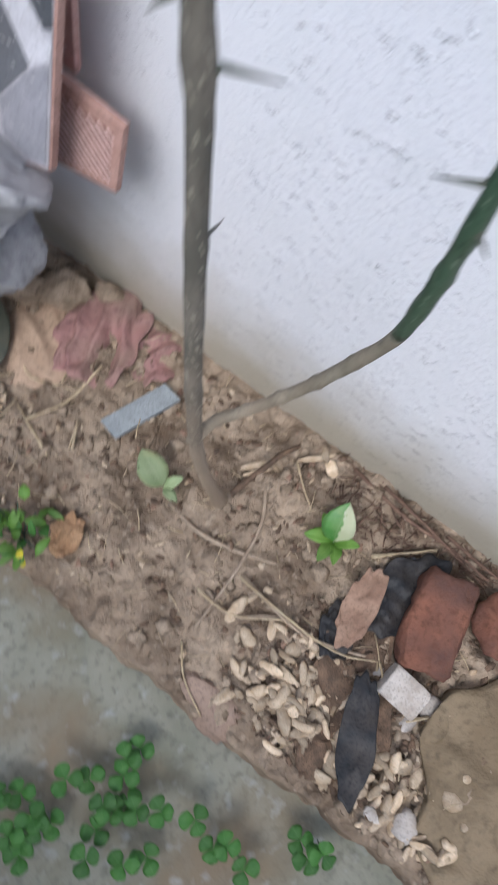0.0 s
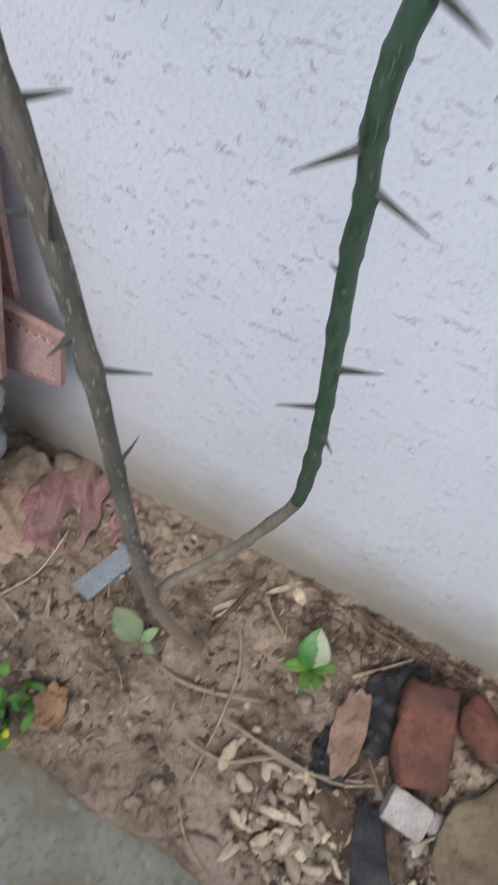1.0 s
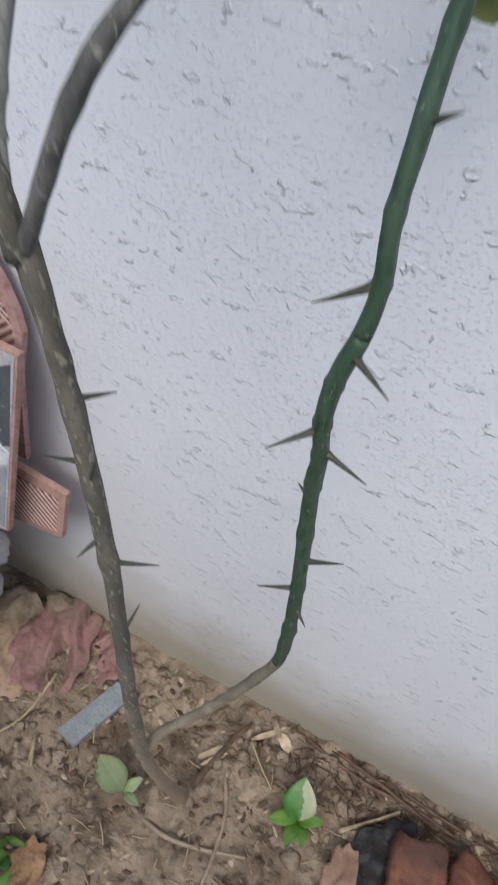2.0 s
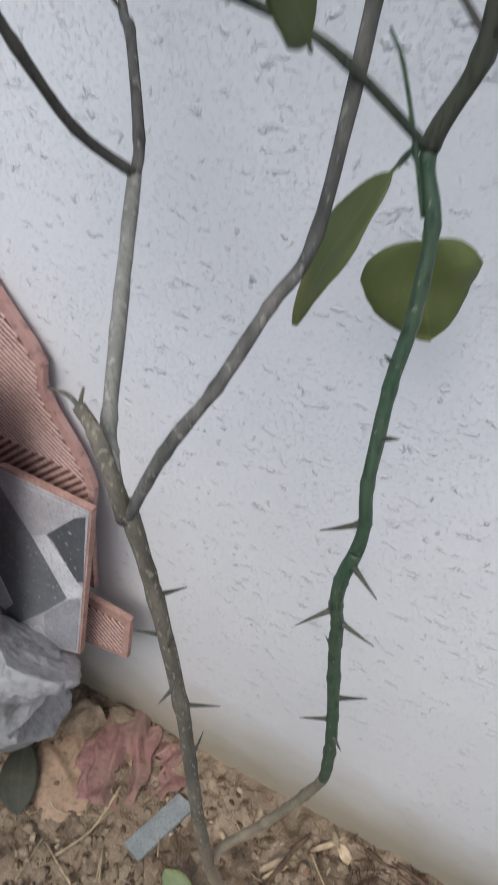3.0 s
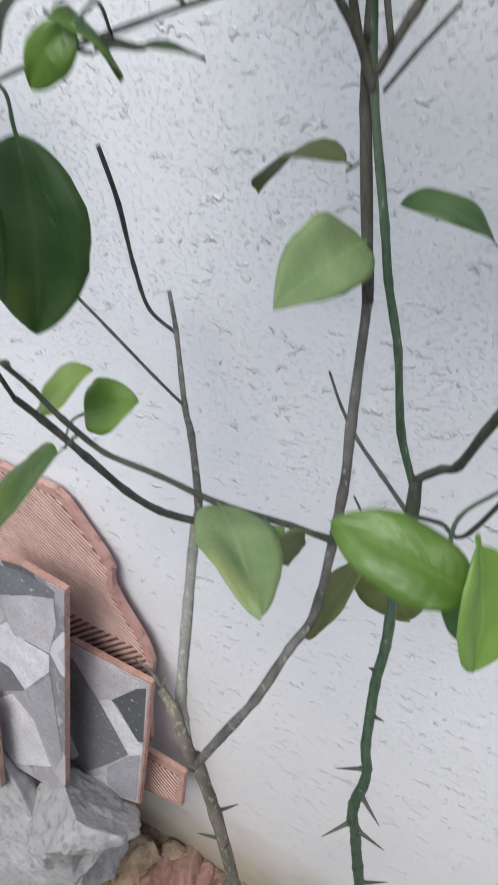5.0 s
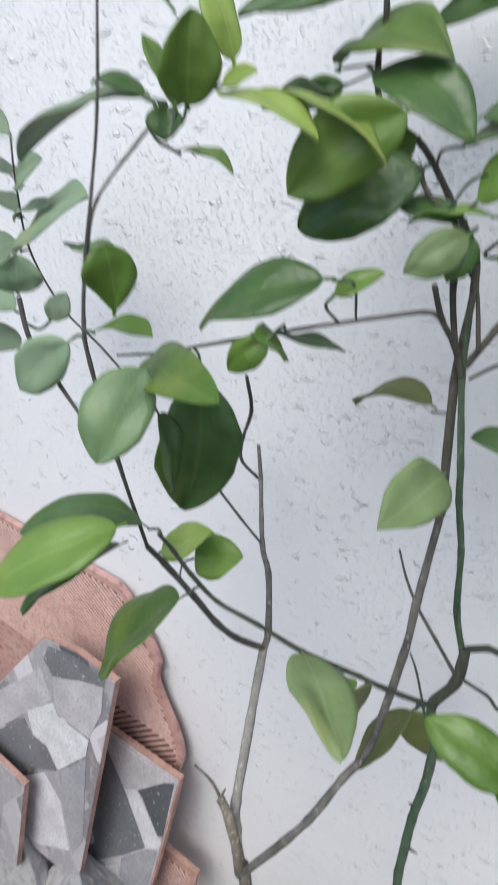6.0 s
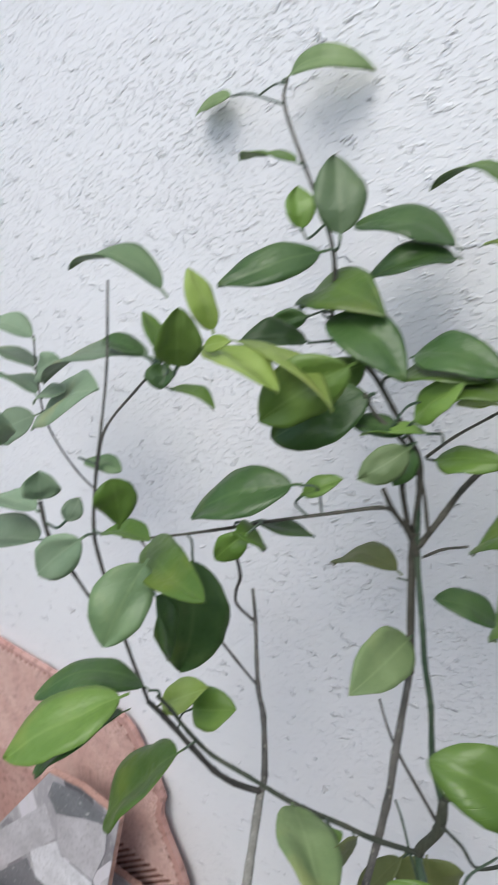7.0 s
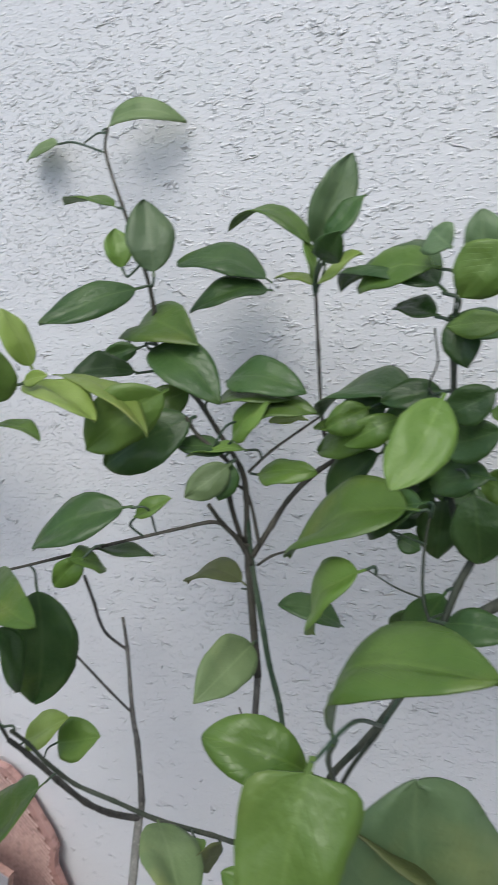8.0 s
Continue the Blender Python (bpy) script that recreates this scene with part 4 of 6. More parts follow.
leaf((0.248, 0.426, 1.590), (0.221, 0.416, 1.576), 0.016, (-0.069, -0.727, 0.684), 0, 0.12, 18)
leaf((0.281, 0.464, 1.589), (0.303, 0.454, 1.583), 0.021, (-0.252, -0.824, 0.507), 1, 0.12, 18)
leaf((0.244, 0.428, 1.610), (0.270, 0.418, 1.597), 0.015, (0.191, -0.527, 0.828), 0, 0.12, 18)
leaf((0.271, 0.420, 1.652), (0.241, 0.410, 1.650), 0.016, (0.211, -0.754, 0.622), 0, 0.12, 18)
leaf((0.261, 0.453, 1.611), (0.242, 0.443, 1.595), 0.020, (0.179, -0.921, 0.345), 0, 0.12, 18)
# boughs added further to the right, mostly unseen, to shade the wall
stem("added_shade_bough", "dark green bark", green, 0.0030, 0.0016, [(0.272, 0.370, 1.546), (0.303, 0.380, 1.566), (0.334, 0.390, 1.593), (0.356, 0.390, 1.631), (0.365, 0.380, 1.674)])
stem("added_shade_bough", "dark green bark", green, 0.0026, 0.0014, [(0.303, 0.380, 1.566), (0.338, 0.360, 1.586), (0.367, 0.340, 1.612)])
leaf((0.375, 0.383, 1.590), (0.398, 0.373, 1.592), 0.016, (-0.391, -0.799, 0.457), 1, 0.12, 18)
leaf((0.311, 0.406, 1.697), (0.329, 0.396, 1.695), 0.013, (-0.460, -0.866, 0.199), 2, 0.12, 18)
leaf((0.319, 0.363, 1.698), (0.336, 0.353, 1.698), 0.013, (-0.491, -0.850, 0.190), 2, 0.12, 18)
leaf((0.327, 0.394, 1.655), (0.346, 0.384, 1.656), 0.020, (-0.454, -0.845, 0.284), 1, 0.12, 18)
leaf((0.341, 0.393, 1.694), (0.355, 0.383, 1.684), 0.017, (-0.350, -0.860, 0.370), 2, 0.12, 18)
leaf((0.309, 0.441, 1.510), (0.340, 0.431, 1.506), 0.025, (-0.171, -0.779, 0.604), 1, 0.12, 18)
leaf((0.392, 0.440, 1.544), (0.417, 0.430, 1.544), 0.018, (-0.312, -0.807, 0.502), 0, 0.12, 18)
leaf((0.354, 0.427, 1.564), (0.331, 0.417, 1.553), 0.022, (0.091, -0.821, 0.563), 0, 0.12, 18)
leaf((0.371, 0.394, 1.577), (0.344, 0.384, 1.575), 0.019, (0.252, -0.794, 0.553), 0, 0.12, 18)
leaf((0.372, 0.443, 1.618), (0.389, 0.433, 1.614), 0.023, (-0.389, -0.826, 0.407), 1, 0.12, 18)
leaf((0.313, 0.409, 1.691), (0.335, 0.399, 1.688), 0.020, (-0.371, -0.901, 0.223), 0, 0.12, 18)
leaf((0.343, 0.353, 1.623), (0.318, 0.343, 1.611), 0.014, (0.063, -0.808, 0.586), 2, 0.12, 18)
leaf((0.369, 0.444, 1.616), (0.386, 0.434, 1.619), 0.021, (-0.529, -0.792, 0.305), 1, 0.12, 18)
leaf((0.340, 0.343, 1.581), (0.316, 0.333, 1.566), 0.016, (-0.021, -0.824, 0.566), 1, 0.12, 18)
leaf((0.361, 0.379, 1.687), (0.382, 0.369, 1.680), 0.014, (-0.335, -0.904, 0.265), 0, 0.12, 18)
leaf((0.308, 0.443, 1.544), (0.343, 0.433, 1.543), 0.021, (-0.217, -0.822, 0.527), 0, 0.12, 18)
leaf((0.369, 0.424, 1.668), (0.385, 0.414, 1.662), 0.015, (-0.402, -0.855, 0.326), 2, 0.12, 18)
leaf((0.338, 0.413, 1.684), (0.366, 0.403, 1.671), 0.019, (-0.213, -0.942, 0.260), 2, 0.12, 18)
leaf((0.341, 0.342, 1.587), (0.320, 0.332, 1.581), 0.015, (0.184, -0.757, 0.627), 0, 0.12, 18)
leaf((0.359, 0.420, 1.569), (0.340, 0.410, 1.562), 0.020, (0.191, -0.775, 0.602), 1, 0.12, 18)
leaf((0.353, 0.346, 1.644), (0.335, 0.336, 1.634), 0.012, (0.164, -0.829, 0.534), 0, 0.12, 18)
leaf((0.366, 0.407, 1.625), (0.342, 0.397, 1.619), 0.017, (0.251, -0.848, 0.466), 2, 0.12, 18)
leaf((0.323, 0.367, 1.672), (0.343, 0.357, 1.668), 0.015, (-0.349, -0.868, 0.352), 1, 0.12, 18)
leaf((0.372, 0.353, 1.589), (0.384, 0.343, 1.595), 0.014, (-0.706, -0.611, 0.357), 0, 0.12, 18)
leaf((0.362, 0.439, 1.627), (0.380, 0.429, 1.617), 0.015, (-0.250, -0.880, 0.404), 2, 0.12, 18)
leaf((0.351, 0.364, 1.661), (0.336, 0.354, 1.649), 0.018, (0.171, -0.847, 0.504), 1, 0.12, 18)
leaf((0.367, 0.387, 1.683), (0.344, 0.377, 1.684), 0.015, (0.399, -0.892, 0.213), 1, 0.12, 18)
leaf((0.339, 0.401, 1.651), (0.354, 0.391, 1.654), 0.016, (-0.581, -0.779, 0.235), 0, 0.12, 18)
leaf((0.340, 0.441, 1.608), (0.317, 0.431, 1.609), 0.017, (0.371, -0.843, 0.390), 0, 0.12, 18)
leaf((0.316, 0.354, 1.677), (0.340, 0.344, 1.675), 0.014, (-0.345, -0.895, 0.283), 2, 0.12, 18)
leaf((0.359, 0.350, 1.679), (0.370, 0.340, 1.672), 0.010, (-0.449, -0.782, 0.433), 2, 0.12, 18)
leaf((0.325, 0.428, 1.534), (0.348, 0.418, 1.530), 0.016, (-0.232, -0.772, 0.592), 0, 0.12, 18)
leaf((0.315, 0.386, 1.565), (0.339, 0.376, 1.556), 0.022, (-0.106, -0.805, 0.584), 2, 0.12, 18)
leaf((0.319, 0.369, 1.634), (0.337, 0.359, 1.623), 0.013, (-0.180, -0.846, 0.501), 1, 0.12, 18)
# unseen leafy boughs along the wall, added to darken it behind the crown
side = random.Random(77)
for bough in ([(0.334, 0.390, 1.593), (0.420, 0.400, 1.640), (0.520, 0.400, 1.700), (0.620, 0.410, 1.760)],
              [(0.365, 0.380, 1.674), (0.420, 0.390, 1.760), (0.480, 0.420, 1.850), (0.560, 0.430, 1.920)],
              [(0.367, 0.340, 1.612), (0.450, 0.330, 1.640), (0.560, 0.310, 1.660), (0.680, 0.300, 1.700)],
              [(0.303, 0.380, 1.566), (0.420, 0.400, 1.560), (0.530, 0.420, 1.570), (0.640, 0.420, 1.600)],
              [(0.334, 0.390, 1.593), (0.450, 0.450, 1.530), (0.540, 0.470, 1.480), (0.640, 0.480, 1.460)]):
    stem("added_shade_bough", "dark green bark", green, 0.0026, 0.0011, bough)
    line = glide(bough, 8)
    for k in range(26):
        at = line[side.randrange(5, len(line))]
        if at.x < 0.40:
            continue
        way = Vector((side.uniform(-0.6, 1.0), side.uniform(-1.0, 0.5), side.uniform(-0.6, 0.8))).normalized()
        up = Vector((side.uniform(-0.5, 0.5), side.uniform(-0.9, 0.1), 0.9))
        stalk = at + way * 0.012
        leaf(stalk, stalk + way * side.uniform(0.045, 0.080), side.uniform(0.026, 0.042), up, side.choice((0, 0, 1, 1, 2)), side.uniform(0.05, 0.18), 18)
        stem("petiole", "", green, 0.0007, 0.0008, [at, at + way * 0.006, stalk])
# large leaves close by
leaf((0.268, 0.243, 1.596), (0.311, 0.227, 1.643), 0.028, (-0.738, -0.074, 0.670), 1, 0.24, 14, 1.35)
leaf((0.269, 0.310, 1.574), (0.249, 0.310, 1.569), 0.013, (-0.126, -0.811, 0.571), 0, 0.12, 18)
leaf((0.255, 0.255, 1.569), (0.224, 0.242, 1.587), 0.021, (0.572, -0.562, 0.598), 1, 0.18, 14, 1.20)
leaf((0.277, 0.209, 1.626), (0.273, 0.186, 1.581), 0.027, (0.304, -0.873, 0.383), 2, 0.05, 16, 0.42)
leaf((0.298, 0.250, 1.503), (0.294, 0.235, 1.596), 0.056, (0.13, -0.59, 0.79), 5, 0.06, 10, 1.40)
leaf((0.304, 0.240, 1.550), (0.276, 0.228, 1.585), 0.023, (0.611, 0.468, 0.638), 4, 0.03, 18)
leaf((0.226, 0.292, 1.438), (0.186, 0.290, 1.455), 0.022, (0.369, -0.442, 0.818), 1, 0.06, 18)
leaf((0.209, 0.320, 1.424), (0.216, 0.310, 1.396), 0.015, (0.735, -0.557, 0.387), 0, 0.06, 18)
leaf((0.222, 0.295, 1.458), (0.226, 0.285, 1.419), 0.020, (0.870, -0.448, 0.206), 2, 0.06, 18)
# leaves along the long branch
leaf((0.076, 0.375, 1.356), (0.136, 0.317, 1.362), 0.038, (0.184, 0.295, 0.938), 6, 0.05, 14, 0.85)
leaf((0.119, 0.383, 1.332), (0.121, 0.355, 1.362), 0.020, (0.986, -0.090, -0.144), 4, 0.04, 14)
leaf((0.105, 0.375, 1.350), (0.118, 0.365, 1.355), 0.008, (0.095, 0.492, 0.865), 2, 0.07, 18)
leaf((0.135, 0.428, 1.285), (0.099, 0.406, 1.217), 0.024, (-0.488, -0.719, 0.494), 4, 0.04, 18)
leaf((0.135, 0.470, 1.238), (0.143, 0.478, 1.174), 0.056, (0.382, -0.921, -0.069), 4, 0.02, 5, 0.72)
# leaves of the left twigs
leaf((0.044, 0.356, 1.699), (-0.021, 0.351, 1.720), 0.026, (0.308, -0.128, 0.943), 5, 0.20, 18)
leaf((0.054, 0.345, 1.665), (0.069, 0.335, 1.697), 0.023, (0.504, -0.728, -0.465), 2, 0.06, 18)
leaf((0.048, 0.345, 1.665), (0.031, 0.350, 1.693), 0.016, (0.854, 0.034, 0.518), 1, 0.07, 18)
leaf((0.033, 0.345, 1.670), (0.003, 0.345, 1.679), 0.016, (0.273, -0.225, 0.935), 0, 0.12, 18)
leaf((0.041, 0.345, 1.669), (-0.066, 0.350, 1.651), 0.030, (-0.173, -0.186, 0.967), 7, 0.12, 18)
leaf((0.042, 0.345, 1.668), (0.045, 0.340, 1.655), 0.015, (0.648, -0.665, 0.371), 0, 0.07, 18)
leaf((0.033, 0.360, 1.649), (0.063, 0.360, 1.641), 0.015, (0.271, 0.018, 0.962), 2, 0.12, 18)
leaf((0.064, 0.365, 1.679), (0.057, 0.360, 1.713), 0.018, (0.958, -0.241, 0.156), 3, 0.06, 18)
leaf((0.060, 0.360, 1.673), (0.078, 0.360, 1.677), 0.009, (-0.140, -0.793, 0.593), 3, 0.07, 18)
leaf((-0.195, 0.440, 1.625), (-0.272, 0.440, 1.641), 0.039, (0.205, 0.188, 0.960), 7, 0.09, 18)
leaf((-0.194, 0.440, 1.621), (-0.149, 0.430, 1.640), 0.025, (-0.365, -0.832, 0.419), 7, 0.07, 18)
leaf((-0.181, 0.436, 1.652), (-0.233, 0.430, 1.668), 0.027, (0.314, -0.297, 0.902), 7, 0.15, 18)
leaf((-0.214, 0.450, 1.597), (-0.280, 0.450, 1.612), 0.034, (0.215, 0.212, 0.953), 7, 0.12, 18)
leaf((-0.225, 0.455, 1.578), (-0.286, 0.440, 1.553), 0.034, (0.032, -0.888, 0.460), 7, 0.06, 18)
leaf((-0.215, 0.400, 1.566), (-0.187, 0.380, 1.612), 0.038, (0.718, -0.367, -0.591), 7, 0.07, 18)
leaf((-0.229, 0.455, 1.567), (-0.123, 0.440, 1.616), 0.059, (-0.418, -0.508, 0.753), 7, 0.06, 18)
leaf((-0.215, 0.450, 1.596), (-0.163, 0.440, 1.609), 0.027, (-0.302, -0.362, 0.882), 7, 0.07, 18)
leaf((-0.029, 0.306, 1.593), (-0.022, 0.305, 1.613), 0.021, (0.740, -0.615, -0.272), 7, 0.07, 18)
leaf((-0.038, 0.310, 1.582), (-0.087, 0.310, 1.583), 0.024, (0.015, -0.034, 0.999), 7, 0.09, 18)
leaf((-0.038, 0.310, 1.563), (-0.112, 0.300, 1.547), 0.038, (-0.168, -0.249, 0.954), 7, 0.09, 18)
leaf((-0.001, 0.310, 1.574), (-0.039, 0.300, 1.545), 0.025, (0.252, -0.968, -0.004), 7, 0.06, 18)
leaf((-0.016, 0.310, 1.580), (-0.011, 0.320, 1.592), 0.012, (0.711, -0.660, 0.242), 7, 0.07, 18)
leaf((0.041, 0.300, 1.593), (0.048, 0.295, 1.623), 0.022, (0.714, -0.648, -0.265), 1, 0.06, 6, 1.70)
leaf((-0.014, 0.330, 1.611), (0.016, 0.330, 1.609), 0.015, (0.043, -0.128, 0.991), 5, 0.09, 18)
leaf((0.013, 0.310, 1.579), (0.046, 0.315, 1.581), 0.017, (-0.030, -0.095, 0.995), 1, 0.07, 18)
leaf((0.038, 0.319, 1.565), (0.029, 0.285, 1.527), 0.033, (0.645, -0.639, 0.419), 5, 0.06, 18)
leaf((0.031, 0.325, 1.538), (0.026, 0.334, 1.483), 0.028, (0.910, 0.414, -0.009), 0, 0.07, 18)
leaf((0.001, 0.335, 1.449), (-0.049, 0.285, 1.465), 0.036, (0.115, 0.182, 0.977), 0, 0.21, 18)
leaf((0.024, 0.300, 1.483), (-0.029, 0.245, 1.458), 0.040, (0.027, -0.425, 0.905), 2, 0.07, 18)
leaf((0.022, 0.300, 1.471), (-0.030, 0.260, 1.432), 0.038, (-0.523, -0.136, 0.841), 0, 0.06, 18)
leaf((-0.035, 0.372, 1.393), (0.010, 0.378, 1.423), 0.027, (-0.372, -0.645, 0.668), 3, 0.07, 18)
leaf((-0.020, 0.388, 1.382), (0.021, 0.392, 1.396), 0.032, (-0.120, -0.795, 0.594), 2, 0.07, 18)
leaf((0.014, 0.345, 1.398), (-0.055, 0.315, 1.320), 0.054, (-0.583, -0.439, 0.683), 1, 0.06, 18)
# leaf stalks
stem("petiole", "", green, 0.0008, 0.0008, [(0.009, 0.545, 1.815), (0.005, 0.546, 1.818), (0.008, 0.548, 1.819)])
stem("petiole", "", green, 0.0006, 0.0008, [(0.009, 0.545, 1.815), (-0.001, 0.547, 1.817), (-0.017, 0.550, 1.813)])
stem("petiole", "", green, 0.0008, 0.0008, [(0.051, 0.490, 1.757), (0.053, 0.487, 1.759), (0.050, 0.485, 1.760)])
stem("petiole", "", green, 0.0008, 0.0008, [(0.087, 0.453, 1.711), (0.095, 0.445, 1.711), (0.097, 0.446, 1.718)])
stem("petiole", "", green, 0.0008, 0.0008, [(0.082, 0.458, 1.725), (0.069, 0.458, 1.717), (0.064, 0.460, 1.723)])
stem("petiole", "", green, 0.0008, 0.0008, [(0.088, 0.452, 1.707), (0.093, 0.446, 1.711), (0.090, 0.439, 1.711)])
stem("petiole", "", green, 0.0006, 0.0008, [(0.084, 0.455, 1.677), (0.059, 0.461, 1.676), (0.061, 0.459, 1.675)])
stem("petiole", "", green, 0.0006, 0.0008, [(0.085, 0.455, 1.673), (0.071, 0.469, 1.672), (0.058, 0.469, 1.668)])
stem("petiole", "", green, 0.0008, 0.0008, [(0.087, 0.455, 1.657), (0.081, 0.450, 1.657), (0.072, 0.444, 1.657)])
stem("petiole", "", green, 0.0008, 0.0008, [(0.085, 0.455, 1.673), (0.083, 0.445, 1.676), (0.090, 0.439, 1.673)])
stem("petiole", "", green, 0.0008, 0.0008, [(0.122, 0.422, 1.632), (0.123, 0.423, 1.635), (0.125, 0.425, 1.635)])
stem("petiole", "", green, 0.0008, 0.0008, [(0.118, 0.448, 1.631), (0.123, 0.443, 1.639), (0.134, 0.440, 1.641)])
stem("petiole", "", green, 0.0006, 0.0008, [(0.132, 0.427, 1.614), (0.142, 0.429, 1.628), (0.155, 0.430, 1.632)])
stem("petiole", "", green, 0.0008, 0.0008, [(0.139, 0.429, 1.604), (0.148, 0.424, 1.609), (0.146, 0.419, 1.607)])
stem("petiole", "", green, 0.0008, 0.0008, [(0.137, 0.429, 1.607), (0.140, 0.430, 1.610), (0.141, 0.430, 1.611)])
stem("petiole", "", green, 0.0008, 0.0008, [(0.158, 0.439, 1.604), (0.159, 0.433, 1.612), (0.152, 0.429, 1.613)])
stem("petiole", "", green, 0.0008, 0.0008, [(0.134, 0.428, 1.610), (0.139, 0.430, 1.614), (0.145, 0.430, 1.619)])
stem("petiole", "", green, 0.0006, 0.0008, [(0.102, 0.397, 1.569), (0.105, 0.389, 1.589), (0.096, 0.385, 1.591)])
stem("petiole", "", green, 0.0008, 0.0008, [(0.095, 0.393, 1.568), (0.090, 0.389, 1.577), (0.095, 0.391, 1.583)])
stem("petiole", "", green, 0.0006, 0.0008, [(0.139, 0.438, 1.501), (0.133, 0.448, 1.503), (0.120, 0.460, 1.496)])
stem("petiole", "", green, 0.0008, 0.0008, [(0.139, 0.433, 1.468), (0.141, 0.433, 1.475), (0.141, 0.428, 1.476)])
stem("petiole", "", green, 0.0008, 0.0008, [(0.055, 0.375, 1.561), (0.051, 0.382, 1.560), (0.056, 0.386, 1.558)])
stem("petiole", "", green, 0.0006, 0.0008, [(0.070, 0.382, 1.563), (0.080, 0.367, 1.573), (0.076, 0.359, 1.569)])
stem("petiole", "", green, 0.0008, 0.0008, [(0.024, 0.365, 1.555), (0.027, 0.366, 1.550), (0.027, 0.365, 1.541)])
stem("petiole", "", green, 0.0008, 0.0008, [(0.149, 0.437, 1.596), (0.147, 0.444, 1.592), (0.152, 0.445, 1.591)])
stem("petiole", "", green, 0.0006, 0.0008, [(0.200, 0.441, 1.699), (0.204, 0.440, 1.715), (0.208, 0.440, 1.727)])
stem("petiole", "", green, 0.0006, 0.0008, [(0.200, 0.441, 1.699), (0.204, 0.435, 1.713), (0.211, 0.435, 1.724)])
stem("petiole", "", green, 0.0006, 0.0008, [(0.200, 0.441, 1.699), (0.208, 0.438, 1.715), (0.201, 0.441, 1.722)])
stem("petiole", "", green, 0.0006, 0.0008, [(0.200, 0.441, 1.699), (0.204, 0.437, 1.710), (0.211, 0.429, 1.718)])
stem("petiole", "", green, 0.0008, 0.0008, [(0.200, 0.441, 1.699), (0.200, 0.441, 1.703), (0.204, 0.439, 1.706)])
stem("petiole", "", green, 0.0008, 0.0008, [(0.200, 0.441, 1.699), (0.202, 0.440, 1.702), (0.201, 0.440, 1.704)])
stem("petiole", "", green, 0.0008, 0.0008, [(0.200, 0.441, 1.699), (0.200, 0.440, 1.703), (0.200, 0.440, 1.708)])
stem("petiole", "", green, 0.0006, 0.0008, [(0.279, 0.392, 1.689), (0.283, 0.380, 1.710), (0.275, 0.381, 1.714)])
stem("petiole", "", green, 0.0008, 0.0008, [(0.279, 0.392, 1.689), (0.284, 0.379, 1.701), (0.277, 0.381, 1.704)])
stem("petiole", "", green, 0.0008, 0.0008, [(0.279, 0.392, 1.689), (0.278, 0.392, 1.692), (0.279, 0.390, 1.693)])
stem("petiole", "", green, 0.0008, 0.0008, [(0.279, 0.392, 1.689), (0.279, 0.391, 1.693), (0.279, 0.390, 1.693)])
stem("petiole", "", green, 0.0008, 0.0008, [(0.279, 0.392, 1.689), (0.277, 0.389, 1.692), (0.272, 0.391, 1.693)])
stem("petiole", "", green, 0.0008, 0.0008, [(0.265, 0.410, 1.656), (0.263, 0.415, 1.650), (0.255, 0.421, 1.646)])
stem("petiole", "", green, 0.0008, 0.0008, [(0.232, 0.451, 1.619), (0.230, 0.450, 1.626), (0.223, 0.450, 1.627)])
stem("petiole", "", green, 0.0008, 0.0008, [(0.227, 0.456, 1.614), (0.231, 0.451, 1.612), (0.229, 0.450, 1.607)])
stem("petiole", "", green, 0.0008, 0.0008, [(0.275, 0.400, 1.609), (0.277, 0.406, 1.612), (0.273, 0.411, 1.609)])
stem("petiole", "", green, 0.0006, 0.0008, [(0.274, 0.400, 1.618), (0.284, 0.385, 1.625), (0.288, 0.380, 1.616)])
stem("petiole", "", green, 0.0008, 0.0008, [(0.276, 0.400, 1.600), (0.273, 0.408, 1.605), (0.271, 0.410, 1.599)])
stem("petiole", "", green, 0.0008, 0.0008, [(0.268, 0.389, 1.599), (0.267, 0.386, 1.604), (0.262, 0.385, 1.603)])
stem("petiole", "", green, 0.0008, 0.0008, [(0.268, 0.389, 1.599), (0.269, 0.389, 1.606), (0.266, 0.391, 1.605)])
stem("petiole", "", green, 0.0006, 0.0008, [(0.266, 0.386, 1.586), (0.247, 0.397, 1.585), (0.250, 0.400, 1.580)])
stem("petiole", "", green, 0.0008, 0.0008, [(0.245, 0.371, 1.575), (0.245, 0.370, 1.580), (0.241, 0.370, 1.578)])
stem("petiole", "", green, 0.0008, 0.0008, [(0.279, 0.378, 1.565), (0.279, 0.379, 1.568), (0.276, 0.380, 1.566)])
stem("petiole", "", green, 0.0006, 0.0008, [(0.276, 0.375, 1.557), (0.273, 0.358, 1.564), (0.282, 0.349, 1.569)])
stem("petiole", "", green, 0.0008, 0.0008, [(0.244, 0.442, 1.629), (0.252, 0.431, 1.638), (0.246, 0.424, 1.636)])
stem("petiole", "", green, 0.0008, 0.0008, [(0.244, 0.442, 1.629), (0.242, 0.443, 1.636), (0.235, 0.440, 1.638)])
stem("petiole", "", green, 0.0006, 0.0008, [(0.244, 0.442, 1.629), (0.264, 0.439, 1.635), (0.260, 0.434, 1.636)])
stem("petiole", "", green, 0.0006, 0.0008, [(0.244, 0.442, 1.629), (0.270, 0.440, 1.628), (0.268, 0.436, 1.625)])
stem("petiole", "", green, 0.0006, 0.0008, [(0.244, 0.442, 1.629), (0.240, 0.430, 1.643), (0.230, 0.422, 1.642)])
